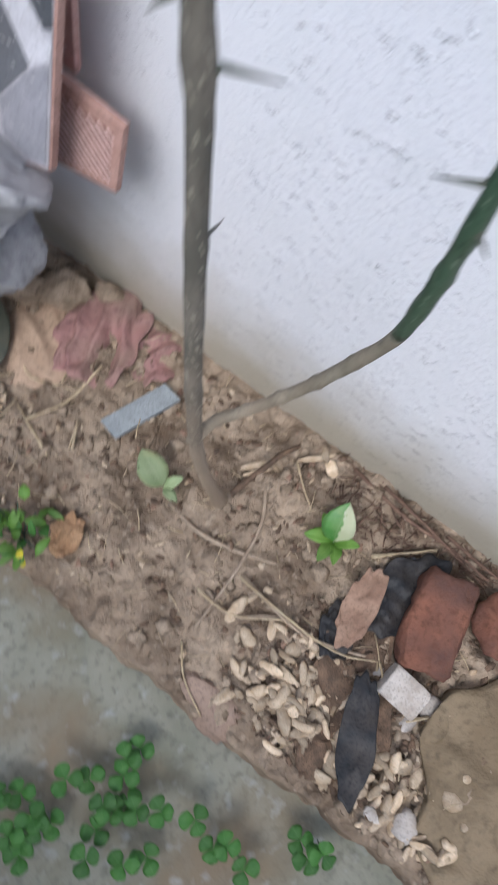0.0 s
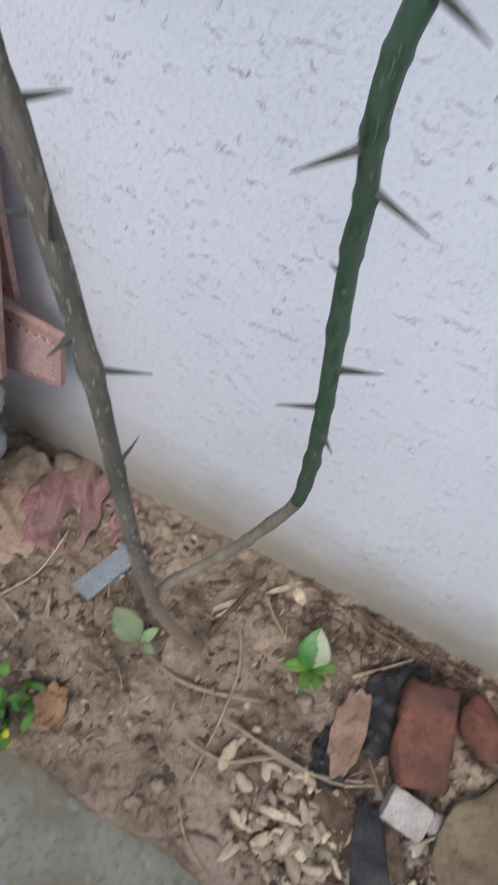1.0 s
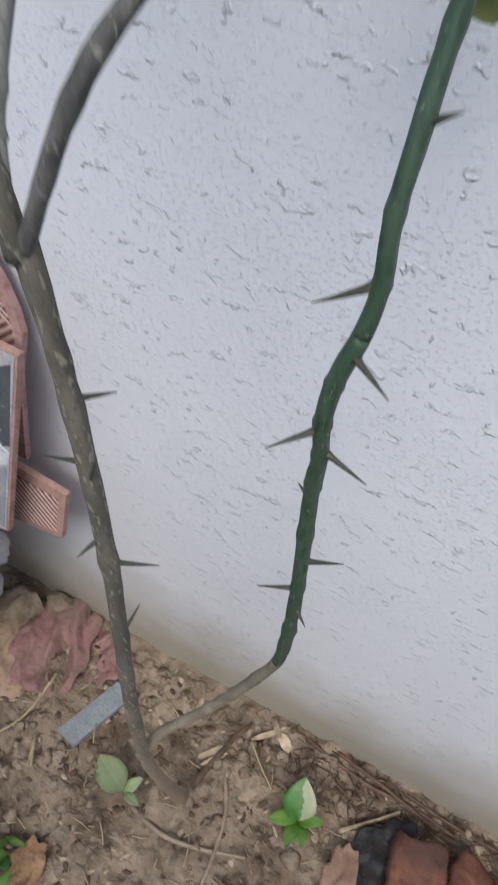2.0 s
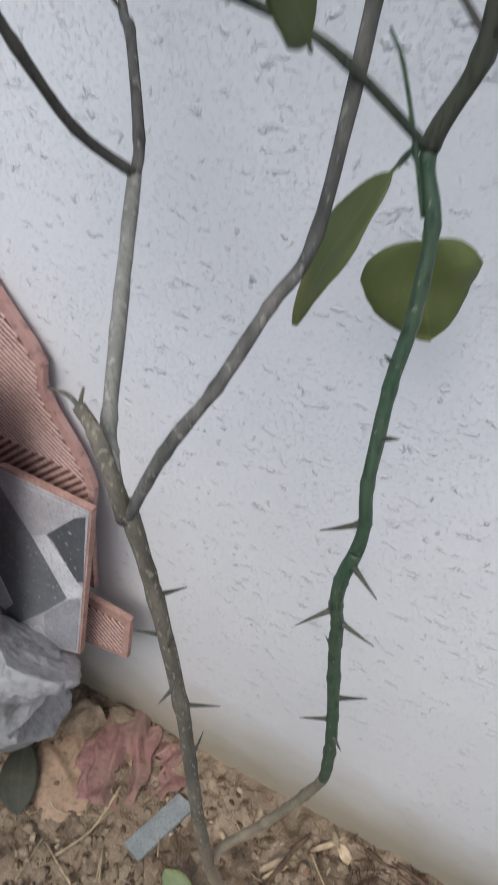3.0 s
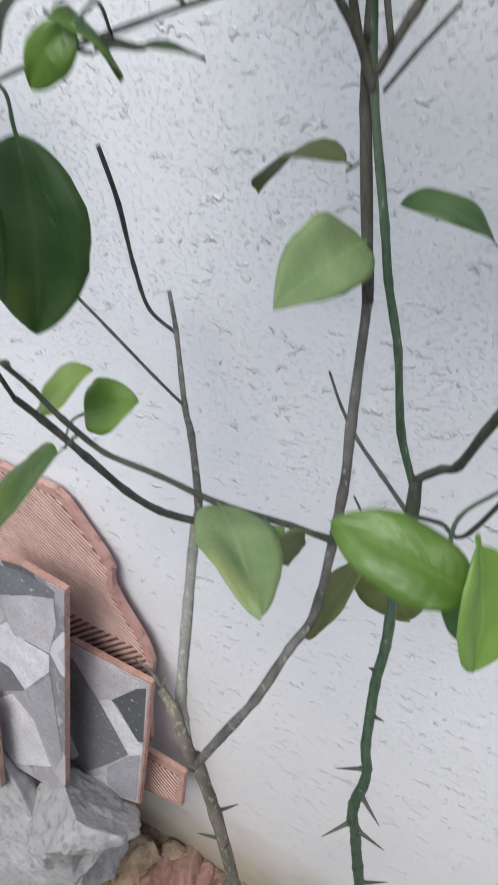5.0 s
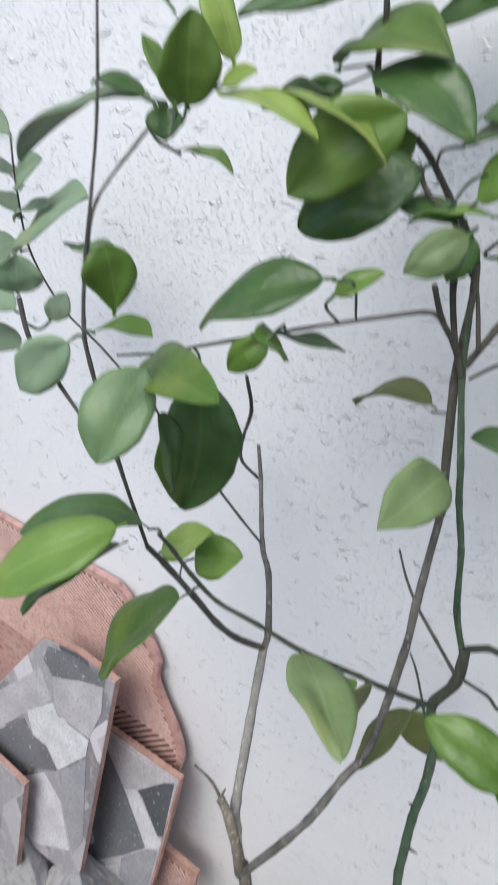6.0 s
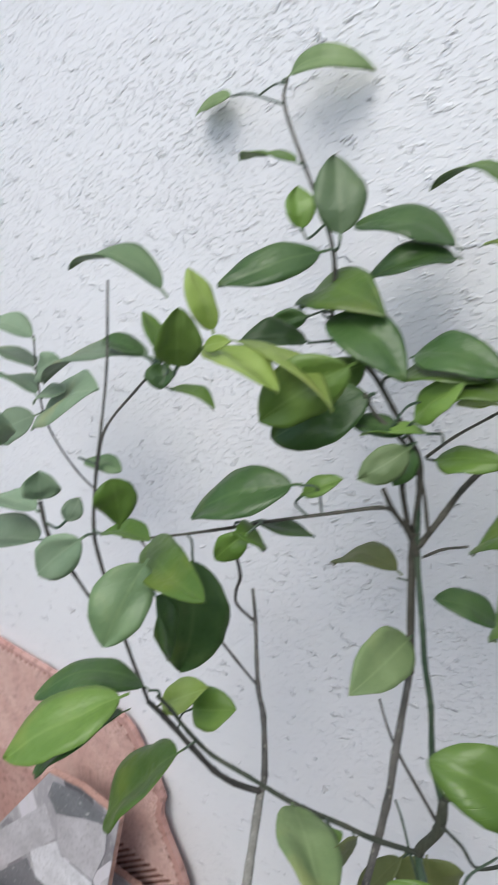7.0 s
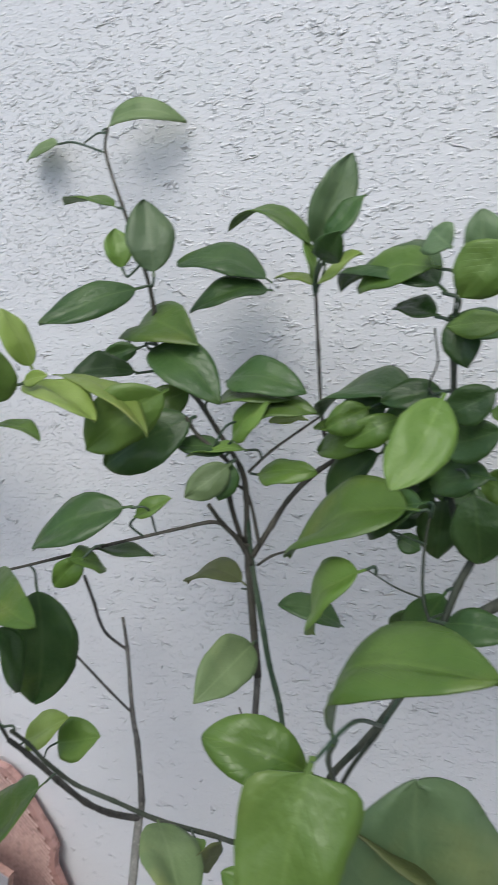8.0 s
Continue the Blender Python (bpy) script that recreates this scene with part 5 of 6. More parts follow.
stem("petiole", "", green, 0.0006, 0.0008, [(0.241, 0.444, 1.627), (0.238, 0.434, 1.617), (0.246, 0.427, 1.609)])
stem("petiole", "", green, 0.0008, 0.0008, [(0.268, 0.407, 1.654), (0.274, 0.418, 1.653), (0.269, 0.419, 1.652)])
stem("petiole", "", green, 0.0006, 0.0008, [(0.244, 0.442, 1.629), (0.262, 0.453, 1.619), (0.260, 0.452, 1.610)])
stem("petiole", "", green, 0.0006, 0.0008, [(0.355, 0.348, 1.602), (0.351, 0.354, 1.621), (0.341, 0.352, 1.622)])
stem("petiole", "", green, 0.0008, 0.0008, [(0.341, 0.358, 1.589), (0.344, 0.348, 1.586), (0.338, 0.342, 1.580)])
stem("petiole", "", green, 0.0008, 0.0008, [(0.364, 0.381, 1.670), (0.357, 0.382, 1.685), (0.363, 0.378, 1.686)])
stem("petiole", "", green, 0.0008, 0.0008, [(0.344, 0.356, 1.592), (0.346, 0.347, 1.590), (0.339, 0.341, 1.587)])
stem("petiole", "", green, 0.0006, 0.0008, [(0.356, 0.390, 1.631), (0.369, 0.405, 1.628), (0.364, 0.406, 1.625)])
stem("petiole", "", green, 0.0006, 0.0008, [(0.355, 0.348, 1.602), (0.364, 0.356, 1.590), (0.373, 0.352, 1.590)])
stem("petiole", "", green, 0.0006, 0.0008, [(0.363, 0.383, 1.662), (0.358, 0.371, 1.665), (0.350, 0.363, 1.660)])
stem("petiole", "", green, 0.0008, 0.0008, [(0.364, 0.381, 1.670), (0.370, 0.387, 1.680), (0.365, 0.386, 1.683)])
stem("petiole", "", green, 0.0006, 0.0008, [(0.358, 0.388, 1.639), (0.338, 0.401, 1.648), (0.341, 0.400, 1.651)])
stem("petiole", "", green, 0.0008, 0.0008, [(0.309, 0.382, 1.572), (0.311, 0.386, 1.568), (0.317, 0.385, 1.564)])
stem("petiole", "", green, 0.0009, 0.0008, [(0.258, 0.268, 1.550), (0.263, 0.250, 1.582), (0.269, 0.243, 1.598)])
stem("petiole", "", green, 0.0006, 0.0008, [(0.281, 0.249, 1.601), (0.275, 0.304, 1.574), (0.267, 0.310, 1.574)])
stem("petiole", "", green, 0.0006, 0.0005, [(0.258, 0.269, 1.548), (0.259, 0.262, 1.560), (0.255, 0.255, 1.569)])
stem("petiole", "", green, 0.0006, 0.0005, [(0.281, 0.249, 1.601), (0.281, 0.226, 1.622), (0.277, 0.208, 1.625)])
stem("petiole", "", green, 0.0006, 0.0008, [(0.219, 0.344, 1.432), (0.210, 0.327, 1.432), (0.209, 0.319, 1.422)])
stem("petiole", "", green, 0.0008, 0.0008, [(0.112, 0.392, 1.335), (0.117, 0.388, 1.330), (0.119, 0.382, 1.333)])
stem("petiole", "", green, 0.0008, 0.0008, [(0.098, 0.385, 1.343), (0.100, 0.380, 1.348), (0.107, 0.374, 1.351)])
stem("petiole", "", green, 0.0008, 0.0008, [(0.142, 0.425, 1.286), (0.138, 0.428, 1.288), (0.134, 0.427, 1.283)])
stem("petiole", "", green, 0.0008, 0.0008, [(0.037, 0.344, 1.662), (0.048, 0.346, 1.660), (0.055, 0.344, 1.667)])
stem("petiole", "", green, 0.0008, 0.0008, [(0.037, 0.344, 1.662), (0.047, 0.344, 1.662), (0.047, 0.345, 1.667)])
stem("petiole", "", green, 0.0008, 0.0008, [(0.037, 0.344, 1.662), (0.037, 0.345, 1.668), (0.031, 0.345, 1.671)])
stem("petiole", "", green, 0.0008, 0.0008, [(0.037, 0.344, 1.662), (0.043, 0.345, 1.668), (0.039, 0.345, 1.669)])
stem("petiole", "", green, 0.0008, 0.0008, [(0.037, 0.344, 1.662), (0.040, 0.346, 1.669), (0.042, 0.344, 1.666)])
stem("petiole", "", green, 0.0006, 0.0008, [(0.034, 0.343, 1.659), (0.027, 0.356, 1.653), (0.035, 0.360, 1.648)])
stem("petiole", "", green, 0.0006, 0.0008, [(0.037, 0.344, 1.662), (0.049, 0.356, 1.670), (0.062, 0.360, 1.673)])
stem("petiole", "", green, 0.0008, 0.0008, [(-0.211, 0.452, 1.595), (-0.209, 0.451, 1.596), (-0.214, 0.450, 1.597)])
stem("petiole", "", green, 0.0008, 0.0008, [(-0.221, 0.459, 1.578), (-0.220, 0.458, 1.580), (-0.225, 0.455, 1.578)])
stem("petiole", "", green, 0.0008, 0.0008, [(-0.227, 0.464, 1.568), (-0.231, 0.457, 1.566), (-0.227, 0.455, 1.568)])
stem("petiole", "", green, 0.0008, 0.0008, [(-0.211, 0.452, 1.595), (-0.215, 0.451, 1.595), (-0.215, 0.450, 1.596)])
stem("petiole", "", green, 0.0008, 0.0008, [(-0.029, 0.306, 1.583), (-0.033, 0.309, 1.583), (-0.040, 0.310, 1.582)])
stem("petiole", "", green, 0.0008, 0.0008, [(-0.028, 0.306, 1.570), (-0.032, 0.310, 1.566), (-0.040, 0.310, 1.563)])
stem("petiole", "", green, 0.0008, 0.0008, [(0.003, 0.315, 1.573), (0.001, 0.312, 1.575), (-0.003, 0.310, 1.573)])
stem("petiole", "", green, 0.0008, 0.0008, [(-0.028, 0.306, 1.579), (-0.020, 0.307, 1.577), (-0.015, 0.311, 1.581)])
stem("petiole", "", green, 0.0006, 0.0008, [(0.008, 0.322, 1.614), (-0.015, 0.328, 1.613), (-0.012, 0.330, 1.611)])
stem("petiole", "", green, 0.0008, 0.0008, [(0.003, 0.315, 1.577), (0.007, 0.311, 1.579), (0.015, 0.310, 1.579)])
stem("petiole", "", green, 0.0008, 0.0008, [(0.013, 0.332, 1.449), (0.006, 0.337, 1.449), (-0.000, 0.334, 1.449)])
stem("petiole", "", green, 0.0008, 0.0008, [(-0.021, 0.362, 1.395), (-0.036, 0.369, 1.391), (-0.033, 0.372, 1.394)])
stem("petiole", "", green, 0.0006, 0.0008, [(-0.014, 0.366, 1.381), (-0.024, 0.382, 1.380), (-0.018, 0.388, 1.383)])
stem("petiole", "", green, 0.0008, 0.0008, [(0.022, 0.350, 1.404), (0.018, 0.347, 1.402), (0.013, 0.344, 1.397)])
# thorns
thorn((0.042, 0.326, 0.943), (0.063, 0.337, 0.940))
thorn((0.041, 0.328, 0.966), (0.038, 0.313, 0.967))
thorn((0.039, 0.319, 0.858), (0.025, 0.352, 0.822))
thorn((0.039, 0.335, 1.062), (0.051, 0.347, 1.061))
thorn((0.040, 0.332, 1.024), (0.021, 0.328, 1.021))
thorn((0.040, 0.331, 1.006), (0.053, 0.327, 1.039))
thorn((0.146, 0.409, 1.206), (0.142, 0.405, 1.213))
thorn((0.144, 0.398, 1.172), (0.154, 0.394, 1.179))
thorn((0.144, 0.387, 1.124), (0.123, 0.385, 1.110))
thorn((0.139, 0.383, 1.093), (0.157, 0.370, 1.092))
thorn((0.133, 0.380, 1.050), (0.118, 0.362, 1.049))
thorn((0.133, 0.382, 1.034), (0.154, 0.381, 1.025))
thorn((0.131, 0.384, 0.990), (0.119, 0.398, 0.978))
thorn((0.132, 0.382, 0.933), (0.150, 0.394, 0.926))
thorn((0.132, 0.380, 0.903), (0.112, 0.372, 0.901))
thorn((0.131, 0.380, 0.881), (0.142, 0.371, 0.880))


# ---- fallen leaf by the rock ----
withered = leaf_material("withered_leaf", (0.055, 0.06, 0.04), (0.11, 0.11, 0.08), 0.75, 0.1)
b = part("fallen_leaf", blade(0.15, 0.075, 0.12, 22, 5.0, 10, 20), withered)
b.matrix_basis = pose(-0.475, 0.285, 0.022, 6, -6, 125)
tagged(b, "dull dark withered leaf curled on the soil beside the rock", "leaf")

# ---- broken tiles and rock in the corner ----
def tile(name, outline, foot, lean, face, label):
    """A broken tile standing on its foot and leaning back."""
    ob = part(name, slab(outline, 0.009), face, smooth=False)
    ob.matrix_basis = pose(*foot, -lean, 0, 0)
    tagged(ob, label, "tile")
    return ob


def glazed(outline, foot, lean, label):
    ob = tile("mosaic_tile", outline, foot, lean, terra_edge, label)
    inner = [(x * 0.995, z * 0.995 + 0.0005) for x, z in outline]
    part("glaze", slab(inner, 0.0015), mosaic, ob, "black, grey and white mosaic glaze", smooth=False, at=(0, -0.0016, 0))
    return ob


BIG = [(-0.45, 0.0), (0.018, 0.0), (0.028, 0.042), (0.058, 0.165), (0.083, 0.235), (0.083, 0.265), (0.077, 0.295), (0.059, 0.348), (0.053, 0.375), (0.057, 0.395), (0.064, 0.412), (0.058, 0.436), (0.038, 0.478), (0.022, 0.512), (0.006, 0.526), (-0.148, 0.545), (-0.345, 0.565), (-0.45, 0.56)]
big = tile("terracotta_tile", BIG, (-0.331, 0.534, 0.576), 2.0, terracotta, "broken terracotta tile showing its ribbed back, leaning on the wall")
upper = [(-0.45, 0.335), (-0.20, 0.298), (-0.048, 0.276), (0.054, 0.260), (0.072, 0.246), (0.070, 0.265), (0.062, 0.30), (0.046, 0.35), (0.041, 0.376), (0.052, 0.41), (0.044, 0.436), (0.026, 0.474), (0.008, 0.512), (-0.148, 0.537), (-0.345, 0.556), (-0.45, 0.55)]
lower = [(-0.20, 0.295), (-0.048, 0.273), (0.054, 0.257), (0.071, 0.243), (0.070, 0.225), (0.047, 0.16), (0.03, 0.10), (0.01, 0.02), (-0.2, 0.02)]
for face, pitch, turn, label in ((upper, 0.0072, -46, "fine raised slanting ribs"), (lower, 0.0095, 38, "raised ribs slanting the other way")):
    # thin dark plate that shows between the ribs
    part("groove_plate", slab(face, 0.0005), groove_mat, big, "dark red-brown grooves between the ribs", smooth=False, at=(0, -0.0006, 0))
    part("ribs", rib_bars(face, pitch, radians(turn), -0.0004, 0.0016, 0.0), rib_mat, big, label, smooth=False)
STRIP = [(-0.09, 0.09), (0.033, 0.075), (0.013, -0.022), (-0.09, -0.038)]
strip = tile("terracotta_piece", STRIP, (-0.262, 0.50, 0.505), 9, terra_edge, "small ribbed terracotta offcut wedged beside the tiles")
part("groove_plate", slab([(-0.08, 0.07), (0.018, 0.060), (0.004, -0.012), (-0.08, -0.024)], 0.0005), groove_mat, strip, "dark red-brown grooves between the ribs", smooth=False, at=(0, -0.0006, 0))
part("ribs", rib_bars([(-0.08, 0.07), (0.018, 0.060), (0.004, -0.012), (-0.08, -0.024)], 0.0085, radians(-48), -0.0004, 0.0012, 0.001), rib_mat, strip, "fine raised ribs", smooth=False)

front = tile("mosaic_tile", [(-0.25, 0.02), (-0.166, -0.022), (-0.034, 0.026), (0.039, 0.333), (-0.105, 0.344), (-0.2, 0.30)], (-0.265, 0.455, 0.49), 10, terra_edge, "broken mosaic tile with a terracotta body leaning on a larger tile")
part("glaze", slab([(-0.246, 0.024), (-0.166, -0.018), (-0.037, 0.028), (0.035, 0.33), (-0.105, 0.34), (-0.197, 0.297)], 0.001), SHARDS[3], front, "pale grey glaze between the shards", smooth=False, at=(0, -0.0011, 0))
for tone, pts in ((3, [(-0.098, 0.329), (0.03, 0.325), (0.009, 0.312), (-0.047, 0.260), (-0.076, 0.247), (-0.093, 0.295)]),
                  (0, [(-0.046, 0.258), (0.009, 0.309), (0.028, 0.319), (0.003, 0.197), (-0.008, 0.192), (-0.037, 0.251)]),
                  (4, [(-0.074, 0.242), (-0.049, 0.256), (-0.008, 0.189), (0.000, 0.183), (-0.006, 0.164), (-0.033, 0.147)]),
                  (1, [(-0.114, 0.310), (-0.076, 0.241), (-0.035, 0.146), (-0.093, 0.084), (-0.154, 0.027), (-0.194, 0.032), (-0.19, 0.2)]),
                  (2, [(-0.091, 0.082), (-0.033, 0.144), (-0.009, 0.158), (-0.039, 0.034), (-0.067, 0.024), (-0.097, 0.035)]),
                  (4, [(-0.137, 0.026), (-0.103, 0.053), (-0.095, 0.014), (-0.124, 0.006)]),
                  (4, [(-0.167, 0.126), (-0.154, 0.070), (-0.177, 0.044), (-0.190, 0.049)])):
    part("shard", slab(pts, 0.0008), SHARDS[tone], front, smooth=False, at=(0, -0.0019 if pts[0][0] != -0.167 else -0.0024, 0))
large = glazed([(-0.34, 0.0), (-0.095, 0.0), (0.018, 0.462), (-0.055, 0.475), (-0.123, 0.468), (-0.36, 0.20)], (-0.30, 0.405, 0.555), 10, "large broken mosaic tile with terracotta edge standing on the rock")
for tone, pts in ((1, [(-0.112, 0.459), (-0.058, 0.466), (0.002, 0.456), (-0.003, 0.444), (-0.054, 0.430), (-0.109, 0.408), (-0.126, 0.430)]),
                  (3, [(-0.108, 0.406), (-0.054, 0.428), (-0.004, 0.441), (-0.011, 0.396), (-0.040, 0.336), (-0.104, 0.342), (-0.110, 0.363)]),
                  (4, [(-0.180, 0.308), (-0.112, 0.360), (-0.106, 0.338), (-0.041, 0.331), (-0.050, 0.297), (-0.117, 0.229), (-0.139, 0.263), (-0.170, 0.266)]),
                  (1, [(-0.335, 0.169), (-0.264, 0.222), (-0.190, 0.288), (-0.174, 0.264), (-0.141, 0.260), (-0.121, 0.224), (-0.182, 0.192), (-0.240, 0.140), (-0.338, 0.052)]),
                  (4, [(-0.335, 0.026), (-0.289, 0.071), (-0.232, 0.140), (-0.154, 0.200), (-0.118, 0.162), (-0.108, 0.066), (-0.203, 0.011), (-0.30, 0.004)]),
                  (2, [(-0.116, 0.224), (-0.050, 0.291), (-0.072, 0.112), (-0.101, 0.062), (-0.114, 0.164)]),
                  (3, [(-0.322, 0.226), (-0.248, 0.310), (-0.136, 0.410), (-0.116, 0.363), (-0.188, 0.297), (-0.263, 0.228), (-0.333, 0.174)])):
    part("shard", slab(pts, 0.0008), SHARDS[tone], large, smooth=False, at=(0, -0.0026, 0))
glazed([(-0.34, 0.0), (-0.10, 0.0), (-0.06, 0.20), (-0.30, 0.24)], (-0.40, 0.365, 0.56), 12, "smaller broken mosaic tile dusted with lime")


def boulder(size, seed, cuts, sheared, at, label, hollow=None):
    """A broken concrete lump: sharp facets with crumbled edges and pits, and a scooped hollow where one is given."""
    bm = lump(size, seed, 6, 0.05, 2.6, 0.0, cuts)
    for v in bm.verts:
        p = v.co
        p.x += sheared * p.z
        n = p.normalized()
        v.co = p + n * (0.005 * noise.fractal(p * 24, 1.0, 2.0, 4) - 0.012 * abs(noise.noise(p * 13 + Vector((seed, 0, 0)))) - 0.006 * max(0.0, noise.noise(p * 70) - 0.15))
        if hollow:
            centre, radius, deep = hollow
            d = (v.co - Vector(centre)).length / radius
            if d < 1:
                v.co -= Vector(centre).normalized() * deep * (1 - d) ** 0.7
    return tagged(part("rock", bm, rock_mat, at=at), label, "rock")


boulder((0.30, 0.16, 0.33), 5, 18, 0.38, (-0.61, 0.375, 0.28), "grey broken concrete rock standing on the soil")
boulder((0.125, 0.08, 0.16), 8, 15, 0.30, (-0.395, 0.40, 0.475), "small grey rock wedged under the tiles", ((0.085, -0.05, 0.01), 0.085, 0.045))

# ---- things lying on the bed ----
def ground_at(x, y):
    return soil_height(x, y)


def lay(ob, x, y, turn=0, up=0.0, tip=0, roll=0):
    ob.matrix_basis = pose(x, y, ground_at(x, y) + up, tip, roll, turn)
    return ob


slate = part("slate_strip", slab([(-0.068, -0.02), (0.062, -0.023), (0.07, 0.018), (-0.062, 0.023)], 0.009), slate_mat, smooth=False)
slate.matrix_basis = pose(-0.224, 0.406, 0.012, 86, 4, 70)
tagged(slate, "blue-grey slate strip half sunk in the soil", "stone")

bm = lump((0.050, 0.088, 0.040), 12, 4, 0.12, 2.6, 0.0, 0)
for v in bm.verts:
    for i, lim in enumerate((0.043, 0.077, 0.03)):
        v.co[i] = max(-lim, min(lim, v.co[i] * 1.12)) + 0.007 * noise.noise(v.co * 45) + 0.011 * noise.noise(v.co * 17 + Vector((i, 0, 0)))
brick = part("brick", bm, brick_mat)
brick.matrix_basis = pose(0.375, 0.415, 0.03, 4, -5, 16)
tagged(brick, "broken rust-red brick with worn edges on black plastic", "brick")
brick = part("brick", lump((0.045, 0.05, 0.03), 17, 3, 0.2, 2.0, 0.0, 4), brick_mat)
brick.matrix_basis = pose(0.462, 0.475, 0.02, 0, 12, 30)
tagged(brick, "small red brick fragment by the wall", "brick")

bm = lump((0.043, 0.033, 0.02), 21, 4, 0.06, 2.4)
for v in bm.verts:
    for i, lim in enumerate((0.034, 0.026, 0.015)):
        v.co[i] = max(-lim, min(lim, v.co[i] * 1.2))
block = part("plaster_block", bm, lime_mat)
block.matrix_basis = pose(0.392, 0.302, 0.024, 5, 8, -4)
tagged(block, "cracked white plaster block beside the brick", "rubble")
for i, (x, y, s) in enumerate(((0.447, 0.31, 0.026), (0.352, 0.30, 0.018), (0.43, 0.268, 0.016), (0.5, 0.15, 0.024), (0.455, 0.13, 0.016))):
    r = part("plaster_chip", lump((s, s * 0.8, s * 0.5), 30 + i, 3, 0.2, 2.0, 0.0, 4), lime_mat)
    tagged(lay(r, x, y, 40 * i, s * 0.3), "small chalky white plaster chip", "rubble", "plaster chips")

for name, lab, mat, w, l, x, y, turn, up, amp, seed, freq, rag in (
        ("plastic_bag", "torn black plastic bag pressed under the brick", plastic_mat, 0.10, 0.17, 0.315, 0.425, -12, 0.010, 0.012, 1.0, 20, 0.25),
        ("plastic_scrap", "crumpled black plastic scrap in the soil", plastic_mat, 0.06, 0.09, 0.262, 0.315, 25, 0.004, 0.010, 2.0, 34, 0.3),
        ("plastic_strip", "long black plastic strip across the husks", plastic_mat, 0.056, 0.19, 0.372, 0.205, 24, 0.036, 0.008, 3.0, 12, 0.25),
        ("bark_scrap", "torn light brown bark scrap", bark_mat, 0.055, 0.14, 0.268, 0.365, 8, 0.022, 0.009, 4.0, 30, 0.3),
        ("dead_leaf", "curled brown dead leaf on the soil", dead_mat, 0.055, 0.075, -0.182, 0.165, 15, 0.006, 0.014, 6.0, 38, 0.22)):
    ob = part(name, sheet(w, l, 30, 34, amp, freq, seed, rag, 0.0012, 0.12 if rag > 0.3 else 0.35), mat)
    tagged(lay(ob, x, y, turn, up), lab, name.split("_")[-1])

for x, y, size, turn, seed in ((-0.485, 0.505, (0.055, 0.04, 0.045), 30, 51), (-0.545, 0.46, (0.045, 0.035, 0.035), 10, 52), (-0.40, 0.545, (0.05, 0.022, 0.03), 0, 53)):
    lumpy = part("clod", lump(size, seed, 4, 0.22, 2.0, 0.0, 6), clod_mat)
    lumpy.matrix_basis = pose(x, y, 0.015, 4, 6, turn)
    tagged(lumpy, "large brown clod of earth heaped below the rock", "clod", "clods below the rock")
for name, lab, mat, w, l, x, y, turn, up, amp, seed, freq, rag, folds, sunk in (
        ("red_sheet", "crumpled faded red plastic sheet half buried below the rock", red_leaf_mat, 0.15, 0.20, -0.375, 0.475, 12, -0.002, 0.014, 5.0, 14, 0.28, 0.018, 0.014),
        ("red_sheet", "torn faded red plastic scrap pressed into the soil", red_leaf_mat, 0.12, 0.11, -0.29, 0.50, -40, -0.006, 0.012, 5.6, 14, 0.28, 0.010, 0.016),
        # low mound of light earth, shaped from a sheet with a sunken rim
        ("paper_scrap", "low mound of pale brown earth near the rock", pale_earth_mat, 0.15, 0.18, -0.455, 0.40, 30, 0.006, 0.010, 7.0, 10, 0.28, 0.008, 0.020)):
    ob = part(name, sheet(w, l, 44, 48, amp, freq, seed, rag, 0.0015, 0.2, folds, sunk), mat)
    tagged(lay(ob, x, y, turn, up), lab, name.split("_")[-1])
lumpy = part("clay_stone", lump((0.068, 0.036, 0.022), 44, 4, 0.18, 2.2, 0.0, 5), clay_mat)
lumpy.matrix_basis = pose(0.165, 0.108, -0.004, 6, 4, -18)
tagged(lumpy, "flat pinkish clay stone at the bed's edge", "stone")

# ragged dark brown sheet that fills the gaps between the husks
mould = part("dark_under_sheet", sheet(0.15, 0.24, 40, 50, 0.010, 40, 31.0, 0.5, 0.002, 0.3), mulch_mat)
tagged(lay(mould, 0.335, 0.235, 12, -0.004), "dark brown ragged sheet under the husks", "leaf mould")

stone = part("flagstone", sheet(0.34, 0.40, 44, 48, 0.014, 16, 11.0, 0.30, 0.02), mudstone_mat)
tagged(lay(stone, 0.645, 0.27, 38, -0.013), "flat mud-smeared flagstone beside the husks", "stone")


def straw(name, label, pts, r, mat=straw_mat, lift=0.008):
    line = glide([(x, y, ground_at(x, y) + lift + 0.005 * math.sin(3 * i)) for i, (x, y) in enumerate(pts)], 5)
    base = line[0].copy()
    bm = bmesh.new()
    tube(bm, [p - base for p in line], [1.25 * r * (1 - 0.4 * i / len(line)) for i in range(len(line))], 6, 0.15)
    return tagged(part(name, bm, mat, at=base), label, "stalk", "dry stalks")


